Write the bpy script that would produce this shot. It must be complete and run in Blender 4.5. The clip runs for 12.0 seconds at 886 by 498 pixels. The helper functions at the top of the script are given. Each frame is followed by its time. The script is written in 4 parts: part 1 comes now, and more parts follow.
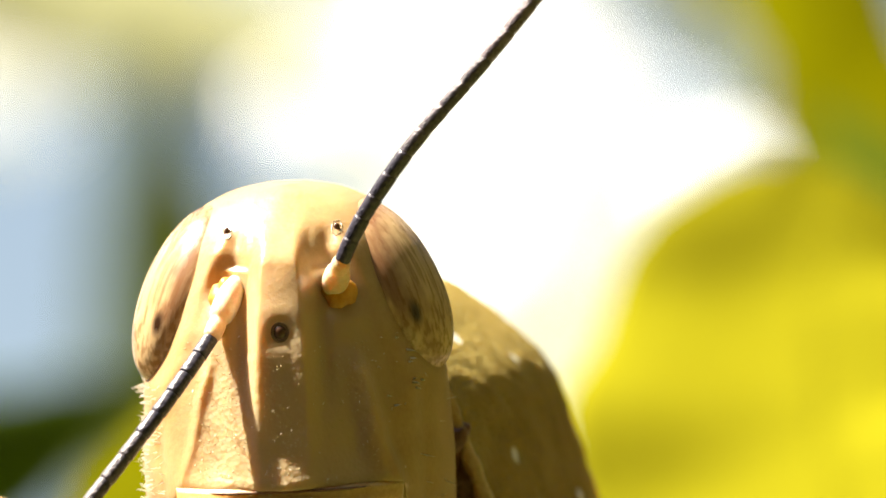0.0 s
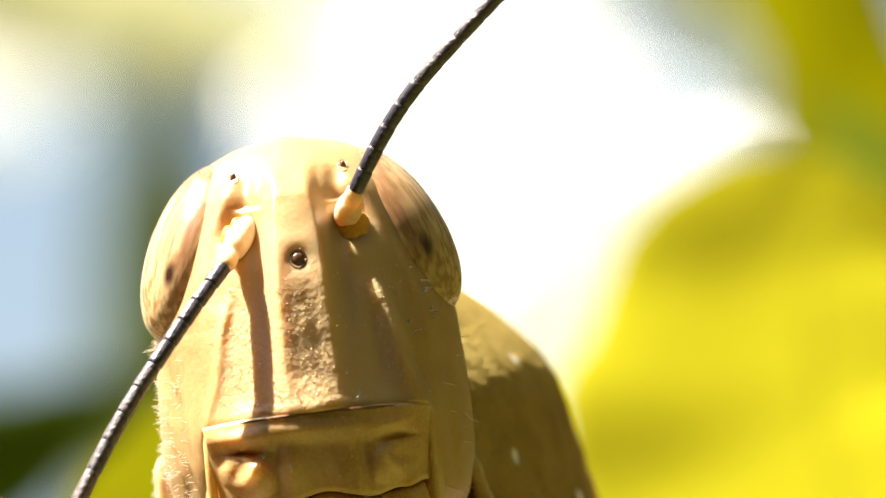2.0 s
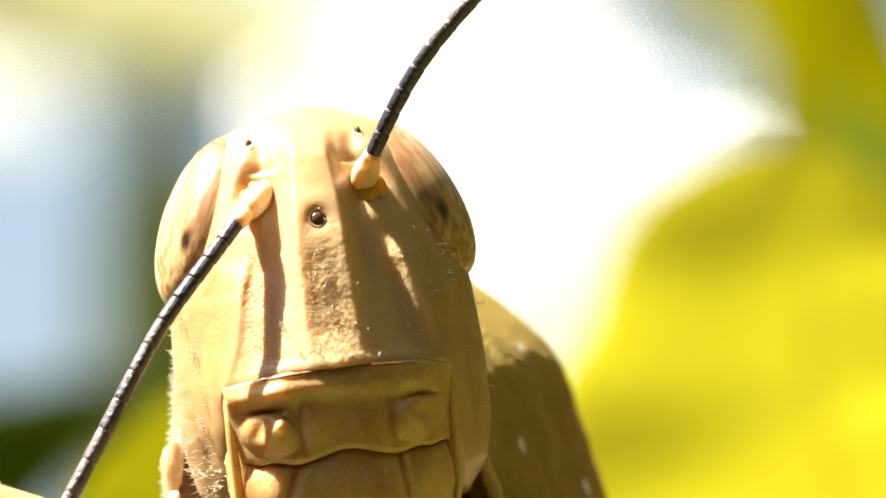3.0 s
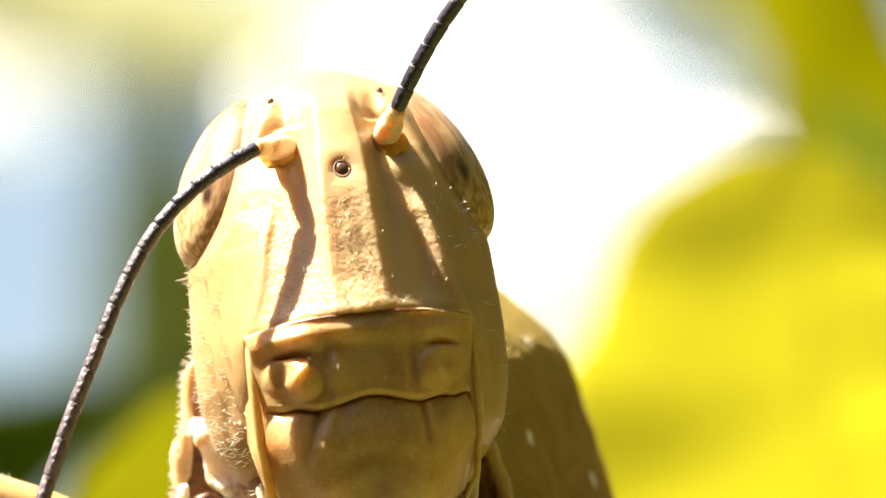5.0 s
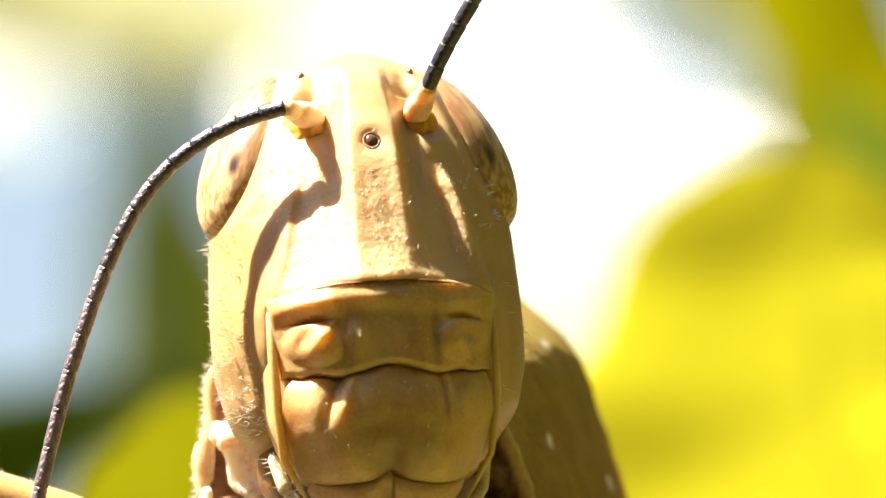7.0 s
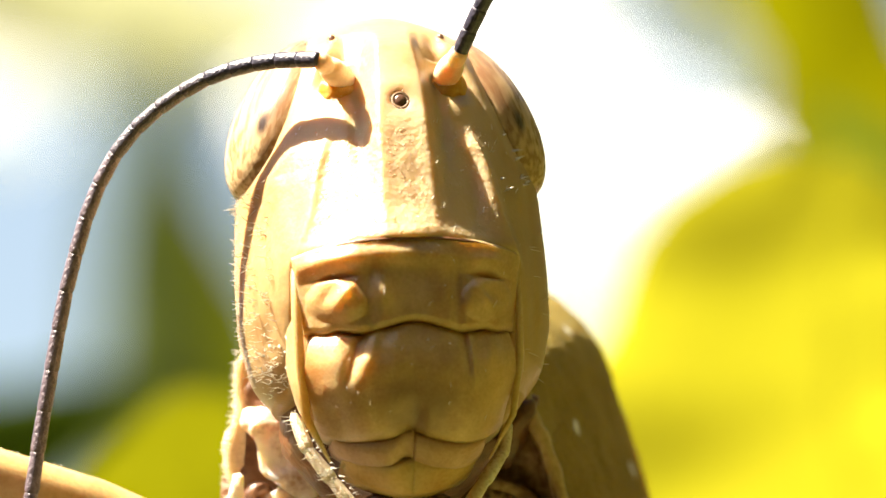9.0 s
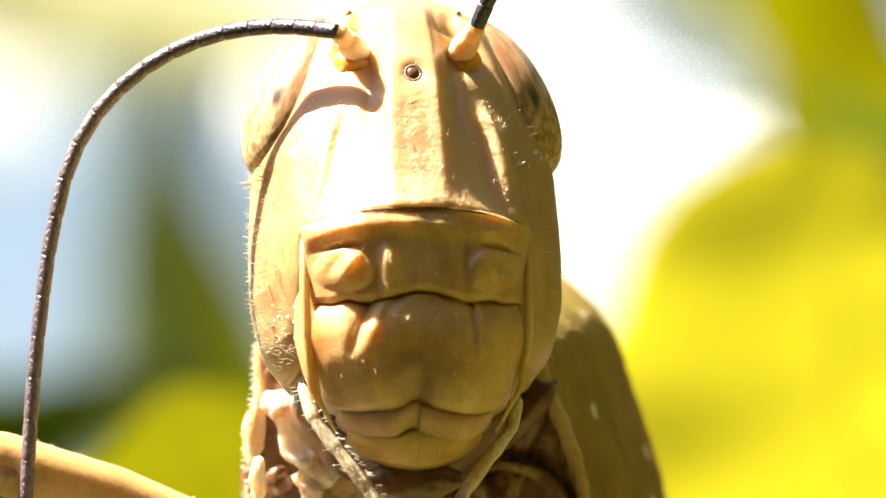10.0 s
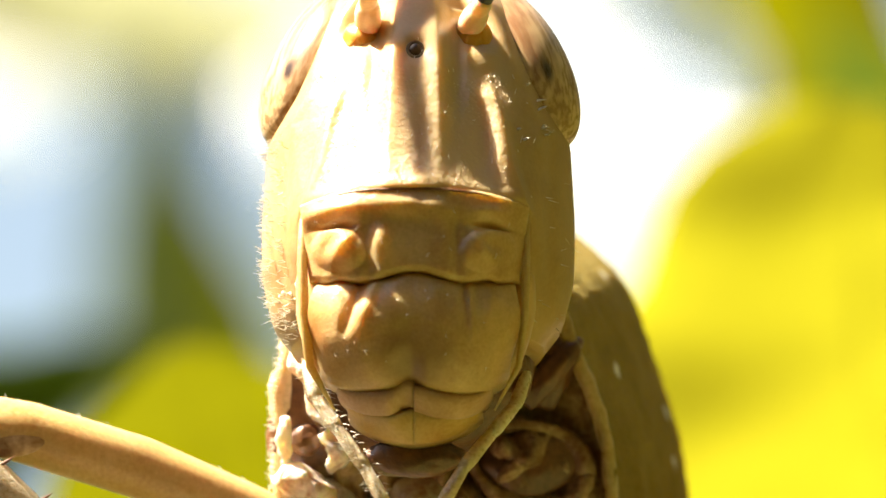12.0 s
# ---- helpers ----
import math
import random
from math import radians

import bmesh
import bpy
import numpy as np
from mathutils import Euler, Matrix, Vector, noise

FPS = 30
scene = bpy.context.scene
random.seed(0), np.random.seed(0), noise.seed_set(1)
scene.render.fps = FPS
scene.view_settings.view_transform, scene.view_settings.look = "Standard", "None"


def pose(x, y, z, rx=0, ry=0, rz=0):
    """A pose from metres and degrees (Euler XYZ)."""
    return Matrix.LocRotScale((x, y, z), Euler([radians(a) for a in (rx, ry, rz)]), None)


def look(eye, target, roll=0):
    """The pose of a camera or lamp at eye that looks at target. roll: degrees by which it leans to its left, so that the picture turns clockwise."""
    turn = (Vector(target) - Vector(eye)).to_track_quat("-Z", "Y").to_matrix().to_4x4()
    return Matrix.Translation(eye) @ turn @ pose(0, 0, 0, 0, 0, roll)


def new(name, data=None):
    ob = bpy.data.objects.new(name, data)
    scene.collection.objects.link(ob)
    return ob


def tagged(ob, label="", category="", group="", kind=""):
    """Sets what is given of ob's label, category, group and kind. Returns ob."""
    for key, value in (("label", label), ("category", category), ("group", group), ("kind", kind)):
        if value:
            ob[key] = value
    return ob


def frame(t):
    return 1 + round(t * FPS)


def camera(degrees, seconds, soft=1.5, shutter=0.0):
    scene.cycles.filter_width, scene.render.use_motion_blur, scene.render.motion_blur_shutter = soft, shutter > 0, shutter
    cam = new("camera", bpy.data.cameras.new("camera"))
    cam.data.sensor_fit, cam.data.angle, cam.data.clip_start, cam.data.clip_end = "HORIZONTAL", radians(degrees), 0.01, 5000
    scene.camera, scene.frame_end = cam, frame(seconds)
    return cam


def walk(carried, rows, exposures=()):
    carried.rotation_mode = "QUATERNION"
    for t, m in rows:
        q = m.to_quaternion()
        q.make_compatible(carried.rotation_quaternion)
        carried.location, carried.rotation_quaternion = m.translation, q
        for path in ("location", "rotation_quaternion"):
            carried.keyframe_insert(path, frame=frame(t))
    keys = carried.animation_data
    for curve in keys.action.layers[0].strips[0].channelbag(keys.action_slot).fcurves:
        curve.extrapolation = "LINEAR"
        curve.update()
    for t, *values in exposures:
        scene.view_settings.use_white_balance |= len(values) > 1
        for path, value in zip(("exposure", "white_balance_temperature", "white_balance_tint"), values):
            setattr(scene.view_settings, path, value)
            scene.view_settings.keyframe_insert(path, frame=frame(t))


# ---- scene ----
# A large tan grasshopper lifts its head before blurred leaves, seen through a macro lens.
# RIG: the lens looks 12 degrees upwards; "stage" space has x to the right, y away, z up, in millimetres.
MM = 0.001
DIST = 200.0
RIG = pose(0, 0, 1.2, 12, 0, 0)
cam = camera(6.4, 12.0, soft=1.5)
EYE = RIG @ Vector((0, -DIST * MM, 0))
AIM = RIG @ Vector((0, 0, 0))
cam.data.dof.use_dof = True
cam.data.dof.focus_distance = (DIST - 0.8) * MM
cam.data.dof.aperture_fstop = 78.0
walk(cam, [(0, look(EYE, AIM)), (12, look(EYE, AIM))], exposures=[(0, 1.62, 7450, 9), (1.5, 1.71, 7450, 9), (3, 1.79, 7450, 9), (6, 1.88, 7450, 9), (10, 1.94, 7450, 9), (12, 1.92, 7450, 9)])

# ---- light ----
SUN_STAGE = Vector((-0.56, 0.13, 0.84)).normalized()
SUN_DIR = (RIG.to_3x3() @ SUN_STAGE).normalized()
world = bpy.data.worlds.new("sky")
scene.world = world
world.use_nodes = True
wn = world.node_tree.nodes
sky = wn.new("ShaderNodeTexSky")
sky.sky_type = "NISHITA"
sky.sun_disc = False
sky.dust_density = 2.0
sky.ozone_density = 0.6
sky.sun_elevation = math.asin(SUN_DIR.z)
sky.sun_rotation = math.atan2(SUN_DIR.x, SUN_DIR.y)
wn["Background"].inputs["Strength"].default_value = 0.06
world.node_tree.links.new(sky.outputs[0], wn["Background"].inputs["Color"])
sun = new("sun", bpy.data.lights.new("sun", "SUN"))
sun.data.energy = 7.5
sun.data.angle = radians(0.53)
sun.data.color = (1.0, 0.96, 0.89)
sun.matrix_world = look(SUN_DIR * 3 + Vector((0, 0, 1.2)), (0, 0, 1.2))

# ---- materials ----


def material(name, dark, light, rough=0.45, scale=1.2, grain=9.0, bump=0.06, sss=0.0, translucent=0.0,
             stretch=(1, 1, 1), spots=None, unit=1000.0, coat=0.0, contrast=(0.35, 0.65), radius=0.6, pits=0.0, gloss=0.5):
    """A chitin, leaf or ground surface: two colours mixed by coarse and fine noise, with relief; unit: texture cells per metre."""
    m = bpy.data.materials.new(name)
    m.use_nodes = True
    t = m.node_tree
    n, l = t.nodes, t.links
    b = n["Principled BSDF"]
    co = n.new("ShaderNodeTexCoord")
    mp = n.new("ShaderNodeMapping")
    mp.inputs["Scale"].default_value = [unit * k for k in stretch]
    l.new(co.outputs["Object"], mp.inputs["Vector"])
    n1 = n.new("ShaderNodeTexNoise")
    n1.inputs["Scale"].default_value, n1.inputs["Detail"].default_value = scale, 5
    n2 = n.new("ShaderNodeTexNoise")
    n2.inputs["Scale"].default_value, n2.inputs["Detail"].default_value = grain, 3
    for k in (n1, n2):
        l.new(mp.outputs[0], k.inputs["Vector"])
    add = n.new("ShaderNodeMix")
    add.inputs[0].default_value = 0.35
    l.new(n1.outputs[0], add.inputs[2])
    l.new(n2.outputs[0], add.inputs[3])
    ramp = n.new("ShaderNodeValToRGB")
    ramp.color_ramp.elements[0].position, ramp.color_ramp.elements[1].position = contrast
    ramp.color_ramp.elements[0].color = (*dark, 1)
    ramp.color_ramp.elements[1].color = (*light, 1)
    l.new(add.outputs[0], ramp.inputs[0])
    colour = ramp.outputs[0]
    if spots:
        sc, tint, size = spots
        v = n.new("ShaderNodeTexVoronoi")
        v.inputs["Scale"].default_value = sc
        l.new(mp.outputs[0], v.inputs["Vector"])
        r2 = n.new("ShaderNodeMapRange")
        r2.inputs[1].default_value, r2.inputs[2].default_value = size * 0.6, size
        r2.inputs[3].default_value, r2.inputs[4].default_value = 1, 0
        l.new(v.outputs["Distance"], r2.inputs[0])
        mx = n.new("ShaderNodeMix")
        mx.data_type = "RGBA"
        l.new(r2.outputs[0], mx.inputs[0])
        l.new(colour, mx.inputs[6])
        mx.inputs[7].default_value = (*tint, 1)
        colour = mx.outputs[2]
    l.new(colour, b.inputs["Base Color"])
    rr = n.new("ShaderNodeMapRange")
    rr.inputs[3].default_value, rr.inputs[4].default_value = max(0.05, rough - 0.12), min(1, rough + 0.12)
    l.new(n2.outputs[0], rr.inputs[0])
    l.new(rr.outputs[0], b.inputs["Roughness"])
    b.inputs["Specular IOR Level"].default_value = gloss
    b.inputs["Coat Weight"].default_value = coat
    b.inputs["Coat Roughness"].default_value = 0.32
    if bump:
        bp = n.new("ShaderNodeBump")
        bp.inputs["Strength"].default_value = 0.6
        bp.inputs["Distance"].default_value = bump / unit
        l.new(n2.outputs[0], bp.inputs["Height"])
        last = bp
        if pits:
            vo = n.new("ShaderNodeTexVoronoi")
            vo.inputs["Scale"].default_value = pits
            l.new(mp.outputs[0], vo.inputs["Vector"])
            xyz = n.new("ShaderNodeSeparateXYZ")
            l.new(mp.outputs[0], xyz.inputs[0])
            mask = n.new("ShaderNodeMapRange")
            mask.inputs[1].default_value, mask.inputs[2].default_value = 1.4, 0.2
            l.new(xyz.outputs["Z"], mask.inputs[0])
            mu = n.new("ShaderNodeMath")
            mu.operation = "MULTIPLY"
            wide = n.new("ShaderNodeMath")
            wide.operation = "ABSOLUTE"
            l.new(xyz.outputs["X"], wide.inputs[0])
            rim = n.new("ShaderNodeMapRange")
            rim.inputs[1].default_value, rim.inputs[2].default_value = 2.6, 2.0
            l.new(wide.outputs[0], rim.inputs[0])
            both = n.new("ShaderNodeMath")
            both.operation = "MULTIPLY"
            l.new(mask.outputs[0], both.inputs[0])
            l.new(rim.outputs[0], both.inputs[1])
            l.new(both.outputs[0], mu.inputs[0])
            l.new(n1.outputs[0], mu.inputs[1])
            b2 = n.new("ShaderNodeBump")
            b2.inputs["Distance"].default_value = 0.03 / unit
            l.new(mu.outputs[0], b2.inputs["Strength"])
            l.new(vo.outputs["Distance"], b2.inputs["Height"])
            l.new(bp.outputs[0], b2.inputs["Normal"])
            last = b2
        l.new(last.outputs[0], b.inputs["Normal"])
    if sss:
        b.inputs["Subsurface Weight"].default_value = sss
        b.inputs["Subsurface Radius"].default_value = (1.0, 0.72, 0.42)
        b.inputs["Subsurface Scale"].default_value = radius / unit
    if translucent:
        tr = n.new("ShaderNodeBsdfTranslucent")
        l.new(colour, tr.inputs["Color"])
        ms = n.new("ShaderNodeMixShader")
        ms.inputs[0].default_value = translucent
        l.new(b.outputs[0], ms.inputs[1])
        l.new(tr.outputs[0], ms.inputs[2])
        l.new(ms.outputs[0], n["Material Output"].inputs["Surface"])
    return m



def painted_face_light(m):
    """Paints light into the colour: the middle of the face is lighter than the cheeks."""
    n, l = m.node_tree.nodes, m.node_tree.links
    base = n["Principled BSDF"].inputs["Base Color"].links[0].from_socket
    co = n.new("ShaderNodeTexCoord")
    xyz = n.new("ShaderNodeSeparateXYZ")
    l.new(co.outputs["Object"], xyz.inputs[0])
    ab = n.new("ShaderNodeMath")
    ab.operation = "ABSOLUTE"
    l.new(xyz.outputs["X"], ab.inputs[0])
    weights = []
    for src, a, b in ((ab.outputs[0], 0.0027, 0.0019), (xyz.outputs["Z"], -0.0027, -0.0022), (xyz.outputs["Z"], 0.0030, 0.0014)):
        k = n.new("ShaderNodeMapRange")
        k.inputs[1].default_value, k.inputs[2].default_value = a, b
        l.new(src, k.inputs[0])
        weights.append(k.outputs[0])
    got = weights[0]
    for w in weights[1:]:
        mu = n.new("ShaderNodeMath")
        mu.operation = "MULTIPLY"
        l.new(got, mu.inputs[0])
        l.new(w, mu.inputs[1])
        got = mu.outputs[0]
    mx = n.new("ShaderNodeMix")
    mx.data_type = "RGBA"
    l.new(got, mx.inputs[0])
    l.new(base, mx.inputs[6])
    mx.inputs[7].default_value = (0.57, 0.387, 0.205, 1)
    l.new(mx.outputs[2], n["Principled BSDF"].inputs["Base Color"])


def stain(m, place, size, colour, most):
    """A soft-edged, ragged stain round a place of the part."""
    n, l = m.node_tree.nodes, m.node_tree.links
    base = n["Principled BSDF"].inputs["Base Color"].links[0].from_socket
    co = n.new("ShaderNodeTexCoord")
    far = n.new("ShaderNodeVectorMath")
    far.operation = "DISTANCE"
    far.inputs[1].default_value = place
    l.new(co.outputs["Object"], far.inputs[0])
    rag = n.new("ShaderNodeTexNoise")
    rag.inputs["Scale"].default_value, rag.inputs["Detail"].default_value = 1400.0, 5
    l.new(co.outputs["Object"], rag.inputs["Vector"])
    off = n.new("ShaderNodeMath")
    off.operation = "MULTIPLY_ADD"
    l.new(rag.outputs[0], off.inputs[0])
    off.inputs[1].default_value = size * 1.2
    l.new(far.outputs["Value"], off.inputs[2])
    k = n.new("ShaderNodeMapRange")
    k.inputs[1].default_value, k.inputs[2].default_value = size * 0.8, size * 1.7
    k.inputs[3].default_value, k.inputs[4].default_value = most, 0
    l.new(off.outputs[0], k.inputs[0])
    mx = n.new("ShaderNodeMix")
    mx.data_type = "RGBA"
    l.new(k.outputs[0], mx.inputs[0])
    l.new(base, mx.inputs[6])
    mx.inputs[7].default_value = (*colour, 1)
    l.new(mx.outputs[2], n["Principled BSDF"].inputs["Base Color"])


SHELL = material("tan_shell", (0.41, 0.26, 0.095), (0.58, 0.42, 0.20), 0.42, 0.7, 14, 0.03, 0.4, coat=0.1, radius=0.8)
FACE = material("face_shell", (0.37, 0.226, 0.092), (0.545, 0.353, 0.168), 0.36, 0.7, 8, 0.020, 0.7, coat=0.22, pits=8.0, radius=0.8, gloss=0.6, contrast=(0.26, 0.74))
# sunlight on the middle panels, put into the shell colour
painted_face_light(FACE)
MOUTH = material("mouthpart_shell", (0.43, 0.245, 0.095), (0.65, 0.43, 0.20), 0.34, 0.9, 12, 0.022, 0.7, coat=0.22, radius=0.8, gloss=0.5, contrast=(0.33, 0.62))
stain(MOUTH, (0.0, -0.0013, -0.0064), 0.0011, (0.17, 0.075, 0.026), 0.7)
stain(MOUTH, (-0.0026, -0.0010, -0.0056), 0.0008, (0.52, 0.21, 0.05), 0.8)
LOBE = material("lip_lobe", (0.46, 0.25, 0.13), (0.64, 0.40, 0.24), 0.42, 1.2, 10, 0.04, 0.3)
CHIN = material("chin_lobe", (0.50, 0.27, 0.075), (0.68, 0.44, 0.17), 0.4, 1.0, 9, 0.03, 0.5, radius=0.7)
WART = material("face_granule", (0.60, 0.45, 0.24), (0.74, 0.60, 0.38), 0.2, 0.6, 7, 0.0, 0.0, coat=0.4)
# near-white colour stands for the glints on cheek and mouth
BEAD = material("glint_bead", (0.72, 0.62, 0.46), (0.86, 0.80, 0.68), 0.12, 0.6, 7, 0.0, 0.0, coat=1.0, gloss=0.8)
SEAM = material("dark_seam", (0.10, 0.035, 0.015), (0.20, 0.08, 0.03), 0.5, 2, 12, 0.05)
PRONOTUM = material("pronotum_shell", (0.185, 0.128, 0.032), (0.335, 0.235, 0.072), 0.80, 0.7, 6, 0.20, 0.5, radius=1.4, spots=(0.62, (0.80, 0.74, 0.62), 0.19), contrast=(0.28, 0.76), gloss=0.06)
NECK = material("neck_membrane", (0.21, 0.10, 0.042), (0.58, 0.40, 0.235), 0.42, 0.5, 5, 0.04, 0.35, contrast=(0.42, 0.60))
# brown skin with the shade of recesses put into its colour
SHADED_BROWN = material("shaded_brown_skin", (0.075, 0.026, 0.010), (0.23, 0.095, 0.036), 0.36, 1.0, 6, 0.06, coat=0.3)
COXA = material("coxa_shell", (0.46, 0.28, 0.18), (0.84, 0.72, 0.60), 0.24, 1.1, 7, 0.06, 0.6, contrast=(0.36, 0.54), coat=0.6)
COLLAR = material("collar_skin", (0.40, 0.27, 0.115), (0.66, 0.49, 0.26), 0.5, 0.5, 8, 0.05, 0.5, radius=0.8)
PALP = material("palp_shell", (0.48, 0.35, 0.20), (0.80, 0.70, 0.54), 0.3, 0.9, 9, 0.05, 0.6, radius=0.7)
SCAPE = material("antenna_base", (0.62, 0.45, 0.30), (0.80, 0.68, 0.55), 0.33, 0.9, 9, 0.02, 0.7, radius=0.7)
AMBER = material("amber_skin", (0.55, 0.22, 0.03), (0.72, 0.38, 0.09), 0.38, 1.4, 9, 0.02, 0.6, radius=0.6)
LEG = material("leg_shell", (0.46, 0.28, 0.095), (0.64, 0.44, 0.19), 0.42, 0.5, 8, 0.03, 0.5, radius=0.9)
ANTENNA = material("antenna_segment", (0.011, 0.012, 0.027), (0.085, 0.072, 0.098), 0.38, 3.0, 11, 0.06, coat=0.15)
ANTENNA_MID = material("antenna_segment_mid", (0.020, 0.018, 0.028), (0.135, 0.108, 0.132), 0.40, 3.0, 13, 0.09, coat=0.2)
ANTENNA_FAR = material("antenna_segment_far", (0.046, 0.032, 0.043), (0.235, 0.178, 0.205), 0.40, 3.0, 13, 0.10, coat=0.2)
OCELLUS = material("ocellus_lens", (0.06, 0.025, 0.014), (0.17, 0.08, 0.045), 0.24, 3.0, 9, 0.0, coat=0.35)
RIM = material("ocellus_rim", (0.13, 0.07, 0.03), (0.27, 0.16, 0.075), 0.6, 3, 9, 0.02)
BRISTLE = material("bristle", (0.75, 0.68, 0.55), (0.9, 0.86, 0.78), 0.3, 3, 9, 0.0, translucent=0.3)
LEAF_YELLOW = material("yellow_leaf", (0.345, 0.325, 0.016), (0.385, 0.360, 0.020), 0.5, 0.08, 1.0, 0.1, translucent=0.45, gloss=0.0)
LEAF_LIME = material("lime_leaf", (0.125, 0.128, 0.004), (0.17, 0.168, 0.005), 0.5, 0.1, 1.0, 0.1, translucent=0.4, gloss=0.0)
LEAF_OLIVE = material("olive_leaf", (0.20, 0.20, 0.004), (0.27, 0.262, 0.006), 0.5, 0.1, 1.0, 0.1, translucent=0.4, gloss=0.0)
LEAF_FRESH = material("fresh_leaf", (0.145, 0.172, 0.009), (0.20, 0.230, 0.014), 0.5, 0.1, 1.0, 0.1, translucent=0.45, gloss=0.0)
LEAF_GREEN = material("green_leaf", (0.082, 0.142, 0.018), (0.145, 0.215, 0.028), 0.5, 0.1, 1.0, 0.1, translucent=0.3, gloss=0.0)
LEAF_MID = material("mid_green_leaf", (0.10, 0.135, 0.03), (0.15, 0.19, 0.045), 0.5, 0.1, 1.0, 0.1, translucent=0.4, gloss=0.0)
LEAF_DRY = material("dry_leaf", (0.40, 0.41, 0.22), (0.53, 0.535, 0.32), 0.6, 0.1, 1.0, 0.1, translucent=0.5, gloss=0.0)
CLOUD = material("cloud", (0.90, 0.90, 0.90), (0.96, 0.96, 0.96), 1.0, 0.3, 2.0, 0.0, unit=0.2)
# added glow keeps the clouds white where the sun leaves them grey
CLOUD.node_tree.nodes["Principled BSDF"].inputs["Emission Color"].default_value = (0.93, 0.97, 1.0, 1)
CLOUD.node_tree.nodes["Principled BSDF"].inputs["Emission Strength"].default_value = 0.13
UNSEEN_HEDGE = material("unseen_hedge_foliage", (0.030, 0.031, 0.005), (0.085, 0.080, 0.012), 0.7, 1.2, 9.0, 0.4, unit=3.0, gloss=0.1)
GROUND = material("meadow_ground", (0.055, 0.060, 0.011), (0.135, 0.130, 0.024), 0.9, 0.4, 6.0, 0.3, unit=1.0)


def eye_material():
    """Tan compound eye: a streaked brown band down its length, pale rims, and a small dark spot."""
    m = material("compound_eye", (0.34, 0.195, 0.092), (0.62, 0.43, 0.225), 0.28, 0.55, 2.2, 0.02, 0.15,
                 stretch=(3.4, 3.4, 0.26), coat=0.2, contrast=(0.42, 0.56))
    n, l = m.node_tree.nodes, m.node_tree.links
    base = n["Principled BSDF"].inputs["Base Color"].links[0].from_socket
    co = n.new("ShaderNodeTexCoord")
    xyz = n.new("ShaderNodeSeparateXYZ")
    l.new(co.outputs["Object"], xyz.inputs[0])
    wob = n.new("ShaderNodeTexNoise")
    wob.inputs["Scale"].default_value = 2200.0
    l.new(co.outputs["Object"], wob.inputs["Vector"])
    off = n.new("ShaderNodeMath")
    off.operation = "MULTIPLY_ADD"
    l.new(wob.outputs[0], off.inputs[0])
    off.inputs[1].default_value = 0.0006
    ab = n.new("ShaderNodeMath")
    ab.operation = "ABSOLUTE"
    l.new(xyz.outputs["X"], ab.inputs[0])
    l.new(ab.outputs[0], off.inputs[2])
    band = n.new("ShaderNodeMapRange")
    band.inputs[1].default_value, band.inputs[2].default_value = 0.0003, 0.0014
    l.new(off.outputs[0], band.inputs[0])
    ramp = n.new("ShaderNodeValToRGB")
    e = ramp.color_ramp.elements
    e[0].position, e[0].color = 0.12, (0, 0, 0, 1)
    e[1].position, e[1].color = 0.86, (0, 0, 0, 1)
    for p, v in ((0.30, 0.55), (0.48, 0.85), (0.66, 0.40)):
        k = e.new(p)
        k.color = (v, v, v, 1)
    l.new(band.outputs[0], ramp.inputs[0])
    brown = n.new("ShaderNodeMix")
    brown.data_type = "RGBA"
    low = n.new("ShaderNodeMapRange")
    low.inputs[1].default_value, low.inputs[2].default_value = -0.0017, -0.0008
    l.new(xyz.outputs["Z"], low.inputs[0])
    both = n.new("ShaderNodeMath")
    both.operation = "MULTIPLY"
    l.new(ramp.outputs[0], both.inputs[0])
    l.new(low.outputs[0], both.inputs[1])
    l.new(both.outputs[0], brown.inputs[0])
    l.new(base, brown.inputs[6])
    brown.inputs[7].default_value = (0.21, 0.090, 0.038, 1)
    at = n.new("ShaderNodeCombineXYZ")
    for src, dst in ((ab.outputs[0], "X"), (xyz.outputs["Y"], "Y"), (xyz.outputs["Z"], "Z")):
        l.new(src, at.inputs[dst])
    far = n.new("ShaderNodeVectorMath")
    far.operation = "DISTANCE"
    tall = n.new("ShaderNodeVectorMath")
    tall.operation = "MULTIPLY"
    tall.inputs[1].default_value = (1.25, 1.25, 0.62)
    l.new(at.outputs[0], tall.inputs[0])
    l.new(tall.outputs[0], far.inputs[0])
    far.inputs[1].default_value = (0.00075, -0.0016, -0.00068)
    spot = n.new("ShaderNodeMapRange")
    spot.inputs[1].default_value, spot.inputs[2].default_value = 0.00010, 0.00030
    spot.inputs[3].default_value, spot.inputs[4].default_value = 1, 0
    l.new(far.outputs["Value"], spot.inputs[0])
    dark = n.new("ShaderNodeMix")
    dark.data_type = "RGBA"
    l.new(spot.outputs[0], dark.inputs[0])
    l.new(brown.outputs[2], dark.inputs[6])
    dark.inputs[7].default_value = (0.035, 0.014, 0.007, 1)
    l.new(dark.outputs[2], n["Principled BSDF"].inputs["Base Color"])
    return m


EYE_MAT = eye_material()

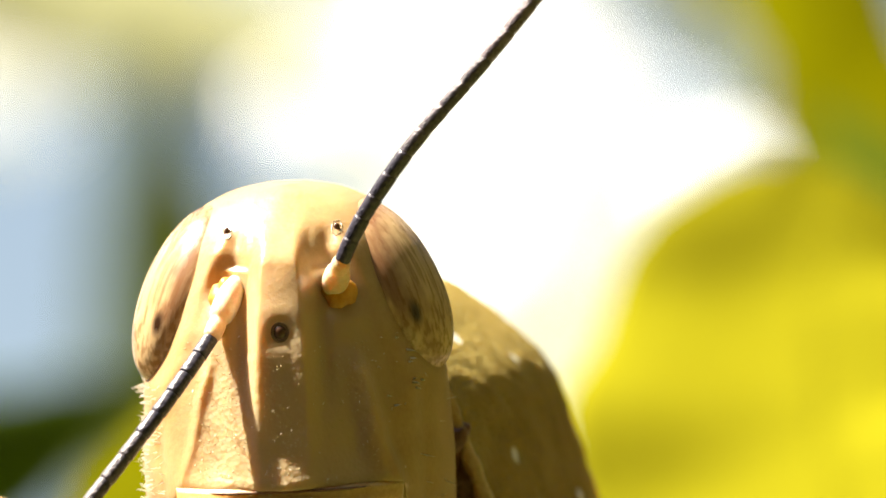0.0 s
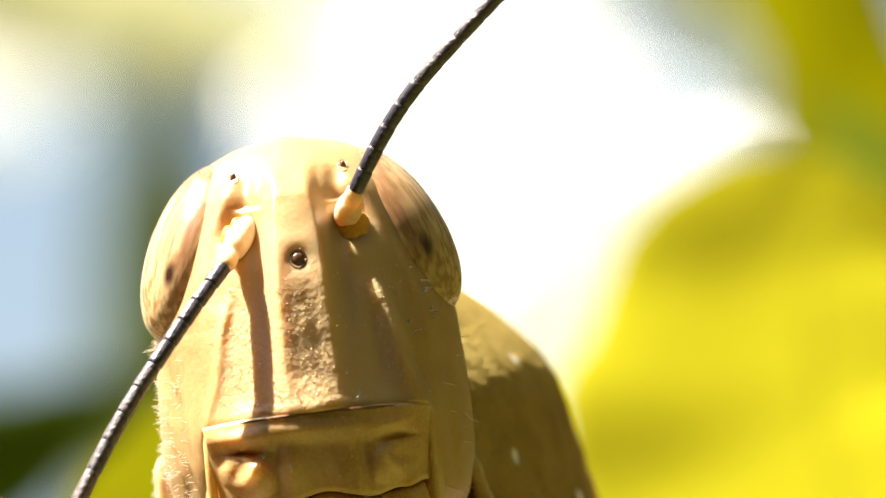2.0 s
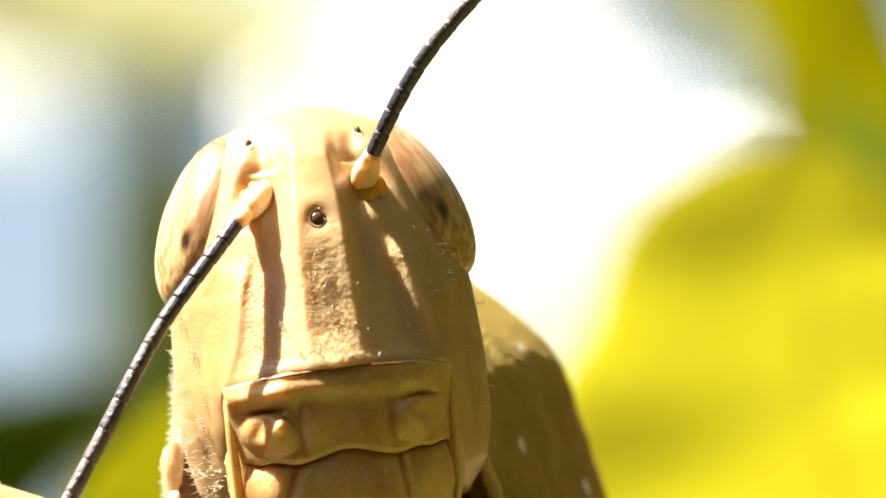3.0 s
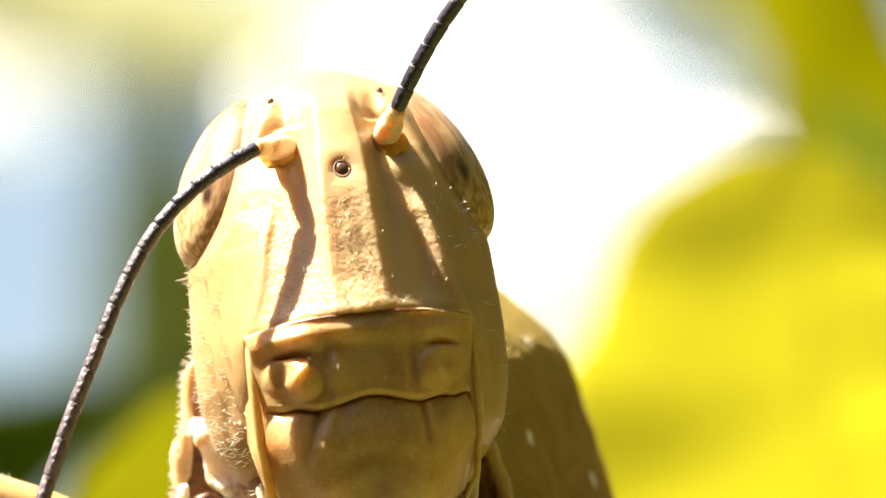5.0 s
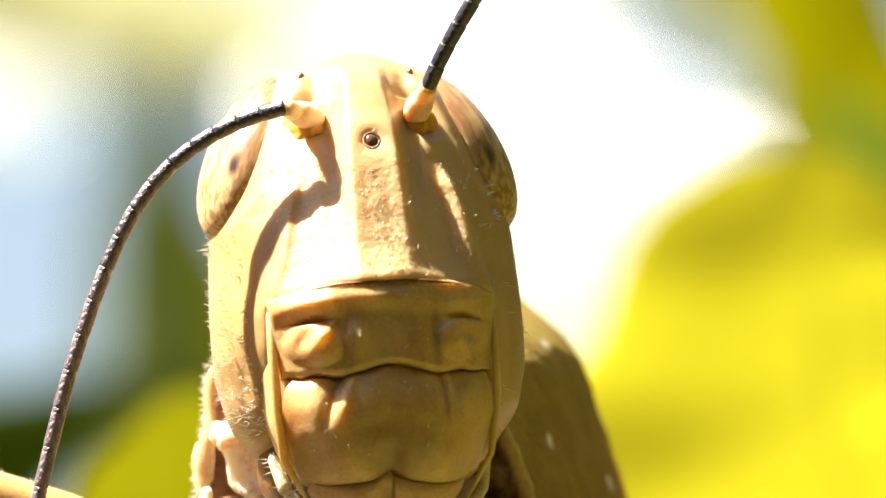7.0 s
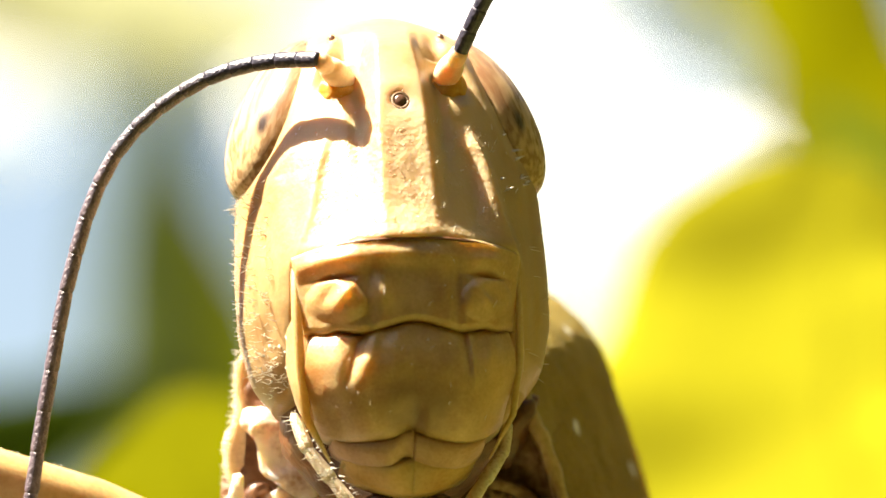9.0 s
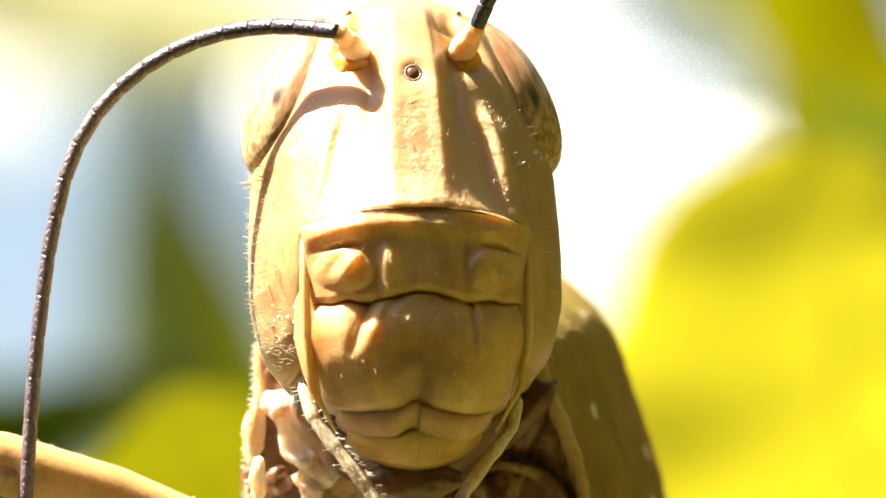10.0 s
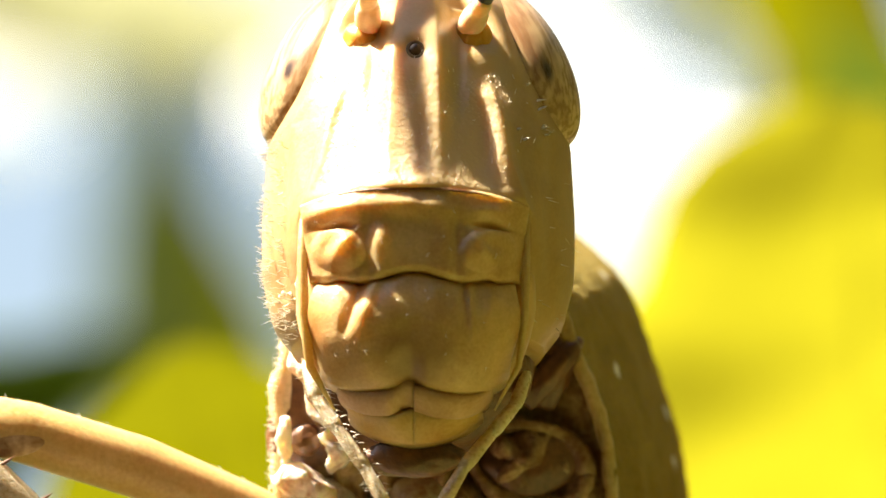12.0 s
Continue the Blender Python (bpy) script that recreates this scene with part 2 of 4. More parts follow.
# ---- mesh tools (millimetres in, metres out) ----


def shape(name, verts, faces, mat_, parent=None, label="", smooth=True):
    me = bpy.data.meshes.new(name)
    me.from_pydata([tuple(c * MM for c in v) for v in verts], [], faces)
    me.validate()
    me.materials.append(mat_)
    if smooth:
        me.polygons.foreach_set("use_smooth", [True] * len(me.polygons))
    bm = bmesh.new()
    bm.from_mesh(me)
    bmesh.ops.recalc_face_normals(bm, faces=bm.faces)
    bm.to_mesh(me)
    bm.free()
    me.update()
    ob = new(name, me)
    if parent:
        ob.parent = parent
    if label:
        tagged(ob, label)
    return ob


def grid_faces(nu, nv, wrap=False, base=0):
    """Faces of nv rows of nu vertices; wrap joins the last column to the first."""
    out = []
    for j in range(nv - 1):
        for i in range(nu if wrap else nu - 1):
            a, b = base + j * nu + i, base + j * nu + (i + 1) % nu
            out.append((a, b, b + nu, a + nu))
    return out


def tube(points, radii, n=12, flat=1.0):
    """A capped round tube along points."""
    verts = []
    pts = [Vector(p) for p in points]
    for k, p in enumerate(pts):
        d = (pts[min(k + 1, len(pts) - 1)] - pts[max(k - 1, 0)]).normalized()
        side = d.cross(Vector((0, 1, 0.013))).normalized()
        up = side.cross(d)
        for i in range(n):
            a = math.tau * i / n
            verts.append(tuple(p + (side * math.cos(a) + up * math.sin(a) * flat) * radii[k]))
    faces = grid_faces(n, len(pts), True)
    faces.append(tuple(range(n)))
    faces.append(tuple(range(len(verts) - n, len(verts))))
    return verts, faces


def ellipsoid(centre, axes, turn=(0, 0, 0), nu=32, nv=20, lump=0.0, seed=0.0):
    rot = Euler([radians(a) for a in turn]).to_matrix()
    verts = []
    for j in range(nv):
        th = math.pi * (j + 0.02) / (nv - 0.96)
        for i in range(nu):
            ph = math.tau * i / nu
            d = Vector((math.sin(th) * math.cos(ph), math.sin(th) * math.sin(ph), math.cos(th)))
            k = 1 + lump * noise.noise(d * 2.2 + Vector((seed, 0, 0)))
            verts.append(tuple(Vector(centre) + rot @ Vector([d[c] * axes[c] * k for c in range(3)])))
    faces = grid_faces(nu, nv, True)
    faces.append(tuple(range(nu)))
    faces.append(tuple(range(len(verts) - nu, len(verts))))
    return verts, faces


def plate(fn, nu, nv, thick):
    """A curved plate: fn(u, v) gives its front, u and v from 0 to 1; it is thick millimetres deep."""
    front = [fn(i / (nu - 1), j / (nv - 1)) for j in range(nv) for i in range(nu)]
    verts = front + [(x, y + thick, z) for x, y, z in front]
    n = nu * nv
    faces = grid_faces(nu, nv) + [tuple(reversed(f)) for f in grid_faces(nu, nv, base=n)]
    edge = ([j * nu for j in range(nv)] + [(nv - 1) * nu + i for i in range(1, nu)]
            + [j * nu + nu - 1 for j in range(nv - 2, -1, -1)] + [i for i in range(nu - 2, 0, -1)])
    for a, b in zip(edge, edge[1:] + edge[:1]):
        faces.append((a, a + n, b + n, b))
    return verts, faces


def lerp_table(table, x):
    xs, ys = zip(*table)
    return float(np.interp(x, xs, ys))


def smooth_table(table, x):
    """Smooth curve through a table, sorted by x."""
    k = 0.22
    k = min(k, max(0.03, (table[-1][0] - x) * 0.6))
    return sum(w * lerp_table(table, x + o * k) for o, w in ((-1.5, 0.1), (-0.7, 0.25), (0, 0.3), (0.7, 0.25), (1.5, 0.1)))


def gauss(x, w):
    return math.exp(-(x / w) ** 2)


def step(a, b, x):
    k = min(1, max(0, (x - a) / (b - a)))
    return k * k * (3 - 2 * k)


# ---- the path of the insect ----
# seconds, stage place of the head in millimetres, turn in degrees
HEAD_ROWS = [
    (0, -3.88, 0.05, -3.29, 5.2, -2.5, -3.9),
    (0.5, -4.01, 0.01, -3.25, 4.4, -3.3, -3.5),
    (1, -3.68, 0.01, -2.32, 0.3, -5.0, -1.5),
    (1.5, -3.58, 0.01, -1.91, -2.8, -6.0, 0.3),
    (2, -3.48, -0.01, -1.79, -4.7, -6.6, 1.1),
    (2.5, -3.30, -0.02, -1.27, -7.1, -6.3, 2.7),
    (3, -3.05, -0.01, -0.89, -8.5, -6.9, 3.6),
    (5, -2.52, 0.01, 0.21, -13.7, -5.7, 6.2),
    (5.5, -2.31, 0.02, 0.09, -14.4, -4.6, 6.7),
    (6, -2.47, 0.02, 0.15, -15.5, -3.9, 7.2),
    (6.5, -2.20, -0.04, 0.67, -16.2, -3.4, 7.4),
    (7, -1.91, -0.02, 0.82, -17.1, -2.4, 7.8),
    (9, -1.22, -0.01, 1.78, -18.8, -0.9, 7.4),
    (9.5, -1.15, -0.03, 2.04, -19.9, -0.7, 6.5),
    (10, -0.88, 0.02, 2.43, -20.4, 0.1, 5.3),
    (10.5, -0.78, 0.02, 2.46, -20.4, -0.1, 5.3),
    (11, -0.48, 0.05, 2.87, -20.7, 0.4, 4.3),
    (11.5, -0.53, -0.03, 3.12, -18.4, 0.8, 0.2),
    (12, -0.65, -0.06, 3.09, -17.4, 0.0, -1.7),
]
# seconds, shift of the body to the right and upwards (millimetres), turn
BODY_ROWS = [
    (0, 0.00, 0.00, 0.0),
    (0.5, -0.12, -0.45, 0.0),
    (1, -0.05, -0.10, 0.0),
    (1.5, -0.01, 0.05, 0.0),
    (2, 0.00, -0.03, 0.1),
    (2.5, 0.05, 0.12, 0.2),
    (3, 0.17, 0.26, 0.3),
    (5, 0.37, 0.45, 0.8),
    (5.5, 0.55, 0.10, 1.1),
    (6, 0.47, 0.02, 1.0),
    (6.5, 0.70, 0.26, 1.7),
    (7, 0.86, 0.36, 2.1),
    (9, 1.53, 0.72, 3.7),
    (9.5, 1.66, 0.88, 4.0),
    (10, 1.97, 1.15, 4.8),
    (10.5, 2.10, 1.27, 5.0),
    (11, 2.39, 1.60, 5.7),
    (11.5, 2.50, 2.02, 6.0),
    (12, 2.55, 2.20, 6.0),
]
BODY_HOME = (-1.34, 7.0, -2.98)


def stage_pose(x, y, z, rx=0, ry=0, rz=0):
    return pose(x * MM, y * MM, z * MM, rx, ry, rz)


def head_pose(t):
    ts = [r[0] for r in HEAD_ROWS]
    return stage_pose(*[float(np.interp(t, ts, [r[k] for r in HEAD_ROWS])) for k in range(1, 7)])


def body_pose(t):
    ts = [r[0] for r in BODY_ROWS]
    dx, dz, turn = [float(np.interp(t, ts, [r[k] for r in BODY_ROWS])) for k in range(1, 4)]
    return stage_pose(BODY_HOME[0] + dx, BODY_HOME[1], BODY_HOME[2] + dz, 0, 0, turn)


# ---- the head ----
FRONT = [(-5.4, -0.9), (-4.6, -1.70), (-2.6, -2.80), (-0.5, -2.20), (1.3, -1.64), (2.6, -1.12), (3.4, -0.72), (4.0, -0.14), (4.3, 0.22), (4.6, 0.66), (4.82, 1.40)]
WIDE = [(-5.4, 3.1), (-4.8, 3.65), (-3.5, 3.95), (-2.0, 3.97), (0.0, 3.85), (1.0, 3.55), (2.5, 3.10), (3.5, 2.75), (4.0, 2.52), (4.3, 2.2), (4.5, 1.85), (4.65, 1.45), (4.75, 1.0), (4.82, 0.4)]
MID = [(-5.4, 1.6), (2.0, 1.8), (3.5, 2.1), (4.2, 2.4), (4.82, 2.6)]
RIDGE = [(-2.8, 0.88), (0, 0.84), (1.8, 0.80), (2.7, 0.72), (3.6, 0.62), (4.4, 0.70)]
KEEL = [(-2.7, 2.82), (-2.2, 2.70), (-1.5, 2.42), (-0.3, 2.16), (0.8, 1.80)]
ORBIT = [(-0.05, 3.40), (0.5, 3.05), (1.4, 2.72), (2.3, 2.42), (3.2, 1.98), (4.0, 1.42)]


def face_y(x, z):
    """Depth of the front of the head at x, z."""
    w, f, c = smooth_table(WIDE, z), smooth_table(FRONT, z), smooth_table(MID, z)
    k = min(1, abs(x) / w)
    y = c - (c - f) * max(0.0, 1 - k * k) ** 0.65
    ax = abs(x)
    ridge = lerp_table(RIDGE, z) + 0.035 * noise.noise(Vector((z * 1.1, 5 if x < 0 else 8, 0)))
    low = 1 - step(2.50, 2.66, -z)
    # the frontal ridge, flowing into the crown, with a furrow below the middle ocellus
    up = (1 - step(3.0, 4.3, z)) * low
    y -= 0.50 * (0.19 + 0.81 * step(-2.2, 1.7, z)) * (1 - step(ridge - 0.27, ridge + 0.14, ax)) * up
    y += 0.11 * gauss(ax - ridge - 0.26, 0.20) * step(-1.6, 0.6, z) * (1 - step(2.0, 3.0, z))
    y += 0.08 * (1 - step(0.18, ridge - 0.12, ax)) * step(-2.4, -1.4, z) * (1 - step(0.9, 2.0, z))
    y += 0.15 * gauss(x, 0.25) * gauss(z - 1.38, 0.27)
    # keels that frame the panels beside the ridge
    keel = ax - lerp_table(KEEL, z)
    y -= (0.34 if x > 0 else 0.09) * gauss(keel, 0.46 if x > 0 and keel < 0 else 0.14) * step(-2.9, -2.5, z) * (1 - step(0.2, 1.1, z))
    y += (0.18 if x > 0 else 0.10) * gauss(ax - 1.75, 0.40) * step(-2.5, -1.6, z) * (1 - step(0.4, 1.6, z))
    # pits of the antennae, and a shallow hollow with an edge above each
    y += 0.42 * gauss(ax - 1.38, 0.40) * gauss(z - 2.40, 0.52)
    y += 0.22 * gauss(ax - 1.12, 0.26) * step(2.82, 2.98, z) * (1 - step(3.4, 4.1, z))
    # pale swollen band along the inner rim of the eyes
    if -2.4 < z < 4.4:
        rim = ax - lerp_table(ORBIT, z) + 0.20
        y -= (0.13 * gauss(rim, 0.24) + 0.14 * step(-1.8, 0.0, rim)) * step(-2.4, 0.6, z) * (1 - step(3.2, 4.3, z))
    # cheek folds
    y -= (0.06 + 0.05 * noise.noise(Vector((x, z, 21)))) * gauss(ax - 2.98, 0.24) * step(-4.6, -3.0, z) * (1 - step(-0.8, 0.6, z))
    y += (0.08 + 0.08 * noise.noise(Vector((x, z, 22)))) * gauss(ax - 3.34, 0.16) * step(-4.9, -4.0, z) * (1 - step(-0.6, 0.2, z))
    # swollen lower edge of the face, and the recess that holds the clypeus
    y -= 0.03 * gauss(z + 2.36, 0.15) * (1 - step(2.5, 2.9, ax))
    if z < -2.5:
        y += 0.85 * step(2.50, 2.66, -z) * (1 - step(2.56, 2.92, ax))
    y += 0.022 * noise.noise(Vector((x * 1.8, z * 1.8, 3))) + 0.010 * noise.noise(Vector((x * 6, z * 6, 9))) * (1 - step(2.1, 2.7, ax)) * (1 - step(0.6, 2.0, z))
    return y


def head_capsule(parent=None):
    nu, nv = 260, 220
    verts = []
    for j in range(nv):
        z = 4.82 - 10.22 * (j / (nv - 1)) ** 1.3
        w, c = smooth_table(WIDE, z), smooth_table(MID, z)
        back = 4.2 - 1.4 * step(3.2, 4.82, z)
        for i in range(nu):
            a = math.tau * i / nu
            if i < nu * 0.72:                     # the front, from one side to the other
                k = i / (nu * 0.72)
                s = math.sin((k - 0.5) * math.pi)
                x = w * (0.5 * s + 0.5 * (2 * k - 1)) if abs(k - 0.5) < 0.5 else w * s
                y = face_y(x, z)
            else:
                k = (i - nu * 0.72) / (nu * 0.28)
                x = w * math.cos(k * math.pi)
                y = c + (back - c) * math.sin(k * math.pi) ** 0.6
            verts.append((x, y, z))
    faces = grid_faces(nu, nv, True)
    faces.append(tuple(range(nu)))
    faces.append(tuple(range(len(verts) - nu, len(verts))))
    return shape("head", verts, faces, FACE, parent)


grasshopper = new("grasshopper")
tagged(grasshopper, "large tan grasshopper with striped eyes and dark antennae, lifting its head", "grasshopper")
head = head_capsule(grasshopper)
tagged(head, "tan ridged head with a pitted face")

# eyes: long ovals, leaning outwards towards the bottom
for side in (-1, 1):
    v, f = ellipsoid((0, 0, 0), (1.10, 1.74, 2.42), nu=48, nv=34)
    eye = shape("eye", v, f, EYE_MAT, head, "streaked brown and tan compound eye")
    eye.matrix_local = stage_pose(side * 2.66, 1.62, 2.12, -6, side * -26, side * -12)
    # ocellus beside the eye
    v, f = ellipsoid((0, 0, 0), (0.085, 0.06, 0.13), nu=16, nv=10)
    oc = shape("ocellus", v, f, OCELLUS, head, "small dark simple eye")
    oc.matrix_local = stage_pose(side * 1.39, face_y(1.39, 3.78) + 0.01, 3.78)
v, f = ellipsoid((0, 0, 0), (0.165, 0.09, 0.18), nu=20, nv=12)
oc = shape("ocellus", v, f, OCELLUS, head, "dark simple eye in the middle of the frontal ridge")
oc.matrix_local = stage_pose(0, face_y(0, 1.38) - 0.03, 1.38)
for side in (-1, 1):
    ring = [(side * 1.39 + math.cos(a) * 0.12, face_y(1.39 + side * math.cos(a) * 0.12, 3.78 + math.sin(a) * 0.17) + 0.01, 3.78 + math.sin(a) * 0.17) for a in [math.tau * k / 20 for k in range(21)]]
    v, f = tube(ring, [0.022] * 21, 8)
    shape("ocellus_rim", v, f, FACE, head)
ring = [(math.cos(a) * 0.20, face_y(math.cos(a) * 0.20, 1.38 + math.sin(a) * 0.22) + 0.03, 1.38 + math.sin(a) * 0.22) for a in [math.tau * k / 24 for k in range(25)]]
v, f = tube(ring, [0.055] * 25, 8)
shape("ocellus_rim", v, f, RIM, head)


# clypeus, labrum and jaws
def mouth_line(x):
    """Height of the joint between clypeus and upper lip."""
    return -4.76 + 0.27 * gauss(x, 0.80) + 0.20 * gauss(abs(x) - 1.9, 0.45) + 0.34 * step(2.0, 2.6, abs(x))


def clypeus_front(u, v):
    half = 2.88 - 0.26 * v
    x = half * (2 * u - 1)
    k, ax = abs(x) / half, abs(x)
    top = -2.44 - 0.06 * k ** 2
    z = top + (mouth_line(x) + 0.012 - top) * v
    y = -2.72 + 0.37 * v + 1.34 * k ** 2.8
    # a low roll under the seam, stronger to one side
    y -= 0.17 * gauss(z + 2.94 + 0.03 * x, 0.26) * (1 - step(0.3, 1.5, x)) * (1 + 0.4 * noise.noise(Vector((x * 1.6, 3, 7))))
    # swollen outer corners: a roll above, a dark slit, a wrinkled bean below
    bean = ((ax - 1.88 - 0.20 * (z + 3.85)) / 0.68) ** 2 + ((z + 3.88 - 0.14 * (ax - 1.9)) / 0.56) ** 2
    y -= (0.38 if x < 0 else 0.20) * max(0.0, 1 - bean) ** 0.75
    y += (0.18 if x < 0 else 0.05) * gauss(ax - 2.10, 0.19) * gauss(z + 3.74, 0.22)
    y -= (0.15 if x < 0 else 0.08) * gauss(ax - 1.72 + 0.70 * (z + 3.85), 0.15) * gauss(z + 3.88, 0.36)
    y += 0.07 * noise.noise(Vector((x * 3.3, z * 3.3, 71))) * max(0.0, 1 - bean)
    y -= 0.15 * gauss(ax - 1.95, 0.50) * gauss(z + 2.96 - 0.10 * (ax - 2.0), 0.17)
    y += 0.26 * gauss(ax - 1.95, 0.42) * gauss(z + 3.29 - 0.08 * (ax - 2.0), 0.07)
    y += 0.07 * gauss(ax - 1.08, 0.14) * step(2.9, 3.5, -z)
    y -= (0.20 if x < 0 else 0.05) * gauss(ax - 0.82, 0.24) * gauss(z + 3.85, 0.40)
    y += 0.04 * noise.noise(Vector((x * 1.1, z * 1.1, 44))) + 0.018 * noise.noise(Vector((x * 4.0, z * 1.5, 61))) + 0.008 * noise.noise(Vector((x * 11, z * 11, 5)))
    y += 0.03 * noise.noise(Vector((x * 2.1, z * 2.1, 17))) + 0.12 * (1 - step(0.0, 0.045, v)) + 0.07 * step(0.95, 1.0, v)
    return (x, y, z)


def lip_line(x):
    """Lower edge of the upper lip, with its notch."""
    return -7.16 - 0.08 * gauss(x - 1.2, 0.7) + 0.17 * gauss(x + 0.06, 0.32) + 0.62 * (abs(x) / 2.35) ** 4.5


def labrum_front(u, v):
    half = 2.50 + 0.16 * math.sin(min(1, v * 1.6) * math.pi / 2) - 0.30 * step(0.60, 1.0, v)
    x = half * (2 * u - 1)
    k, ax = abs(x) / half, abs(x)
    top = mouth_line(x) - 0.015
    z = top + (lip_line(x) - top) * v
    y = -2.13 + 1.12 * k ** 2.2 - 0.30 * math.sin(v * math.pi * 0.62) + 1.32 * v ** 2.5
    fade = 1 - step(0.30, 0.68, v)
    bend = 1.30 + (0.85 if x < 0 else 0.18) * max(0.0, v - 0.04)
    y += (0.15 if x < 0 else 0.07) * gauss(ax - bend, 0.12) * fade
    y -= 0.12 * gauss(ax - bend + 0.32, 0.22) * fade * (1 if x < 0 else 0.3)
    y -= 0.10 * gauss(ax - bend - 0.10, 0.09) * fade * (x > 0)
    y -= 0.13 * gauss(ax - 2.0, 0.30) * gauss(v - 0.22, 0.26)
    y += 0.012 * gauss(x - 0.05, 0.09) * (1 - step(0.35, 0.5, v))
    y -= 0.08 * gauss(x + 0.62, 0.36) * gauss(v - 0.24, 0.16) + 0.04 * gauss(x - 0.55, 0.34) * gauss(v - 0.26, 0.2)
    y += 0.06 * gauss(x, 1.0) * gauss(v - 0.58, 0.10)
    y -= 0.05 * gauss(ax - 1.1, 0.7) * gauss(v - 0.82, 0.12)
    y += 0.12 * gauss(x + 0.05, 0.24) * step(0.76, 1.0, v)
    y += 0.07 * (1 - step(0.0, 0.05, v)) + 0.10 * step(0.95, 1.0, v)
    y += 0.028 * noise.noise(Vector((x * 2.4, z * 2.4, 31))) + 0.014 * noise.noise(Vector((x * 4.5, z * 1.6, 52))) + 0.008 * noise.noise(Vector((x * 11, z * 11, 3)))
    return (x, y, z)


v, f = plate(clypeus_front, 130, 80, 0.7)
shape("clypeus", v, f, MOUTH, head, "tan clypeus plate with folded corners")
v, f = plate(labrum_front, 130, 80, 0.7)
shape("labrum", v, f, MOUTH, head, "smooth tan bilobed upper lip")
edge = [2.74 * (k / 12 - 1) for k in range(25)]
v, f = tube([(x, clypeus_front(0.5 + x / 5.5, 0.04)[1] - 0.02, -2.53 - 0.05 * (x / 2.74) ** 2) for x in edge], [0.028 + 0.016 * gauss(x, 1.6) + 0.02 * step(2.3, 2.7, x) for x in edge], 8)
shape("suture", v, f, SEAM, head, "thin dark seam under the face")
for side in (-1, 1):
    v, f = ellipsoid((0, 0, 0), (0.62, 1.0, 1.75), nu=28, nv=18, lump=0.06, seed=side)
    jaw = shape("mandible", v, f, MOUTH, head, "tan mandible beside the upper lip")
    jaw.matrix_local = stage_pose(side * 2.36, 0.2, -4.85, 8, side * 6, side * 10)
    v, f = tube([(side * 2.78, -0.92, -2.3), (side * 2.80, -1.10, -2.9), (side * 2.80, -1.10, -3.9), (side * 2.76, -0.85, -5.2), (side * 2.60, -0.3, -6.4), (side * 2.0, 0.2, -7.4)],
                [k * (1 if side < 0 else 0.7) for k in (0.02, 0.10, 0.13, 0.14, 0.12, 0.03)], 12)
    shape("cheek_ridge", v, f, SHELL, head)

    def lip(u, v_, s=side):
        x = s * (0.006 + 1.96 * u)
        top = lip_line(x) + 0.05 + (0.11 * gauss(x + 0.24, 0.24) if s < 0 else -0.03 * gauss(x, 0.2))
        z = top - (0.02 + 0.66 * max(0.0, 1 - u ** 2.2) ** 0.6) * v_
        y = -0.95 + 0.95 * u ** 2 + 0.38 * v_ ** 2 - 0.10 * math.sin(v_ * math.pi) + 0.12 * (1 - step(0.0, 0.18, v_))
        return (x, y, z)
    v, f = plate(lip, 30, 18, 0.5)
    shape("lower_lip_lobe", v, f, LOBE, head, "pinkish tan lower lip lobe")

    def chin(u, v_, s=side):
        x = s * (-0.01 + 1.71 * u)
        z = -7.74 + 0.42 * u ** 2 + 0.26 * gauss(x, 0.36) * (1 - v_) - (0.02 + 0.54 * max(0.0, 1 - u ** 2.0) ** 0.7) * v_
        y = -0.62 + 0.85 * u ** 2 + 0.65 * v_ ** 2 + 0.12 * (1 - step(0.0, 0.18, v_))
        return (x, y, z)
    v, f = plate(chin, 26, 16, 0.5)
    shape("chin_lobe", v, f, CHIN, head, "amber tan chin lobe")
    # feelers beside the mouth: four joints each
    deep = 0.0 if side < 0 else 0.7
    joints = [(side * 2.75, 0.9 + 1.4 * deep, -6.0), (side * 2.5, 0.7 + deep, -6.9), (side * 1.95, 0.55 + 0.5 * deep, -7.75), (side * 1.25, 0.4, -8.8), (side * 0.75, 0.35, -9.7)]
    for a, b in zip(joints, joints[1:]):
        p, q = Vector(a), Vector(b)
        pts = [p.lerp(q, k) for k in (-0.10, 0.0, 0.15, 0.5, 0.85, 1.0, 1.08)]
        g = 0.175
        v, f = tube(pts, [g * c for c in (0.55, 0.80, 0.92, 1.0, 1.08, 0.98, 0.6)], 14)
        shape("palp_joint", v, f, PALP, head, "pale hairy jointed mouth palp")
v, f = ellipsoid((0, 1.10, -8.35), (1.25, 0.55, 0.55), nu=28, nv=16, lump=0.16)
shape("chin_plate", v, f, SHADED_BROWN, head, "brown plate below the chin lobes")

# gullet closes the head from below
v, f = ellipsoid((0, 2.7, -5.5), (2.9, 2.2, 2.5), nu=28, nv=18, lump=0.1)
shape("throat", v, f, SHADED_BROWN, head, "dark brown throat under the jaws")


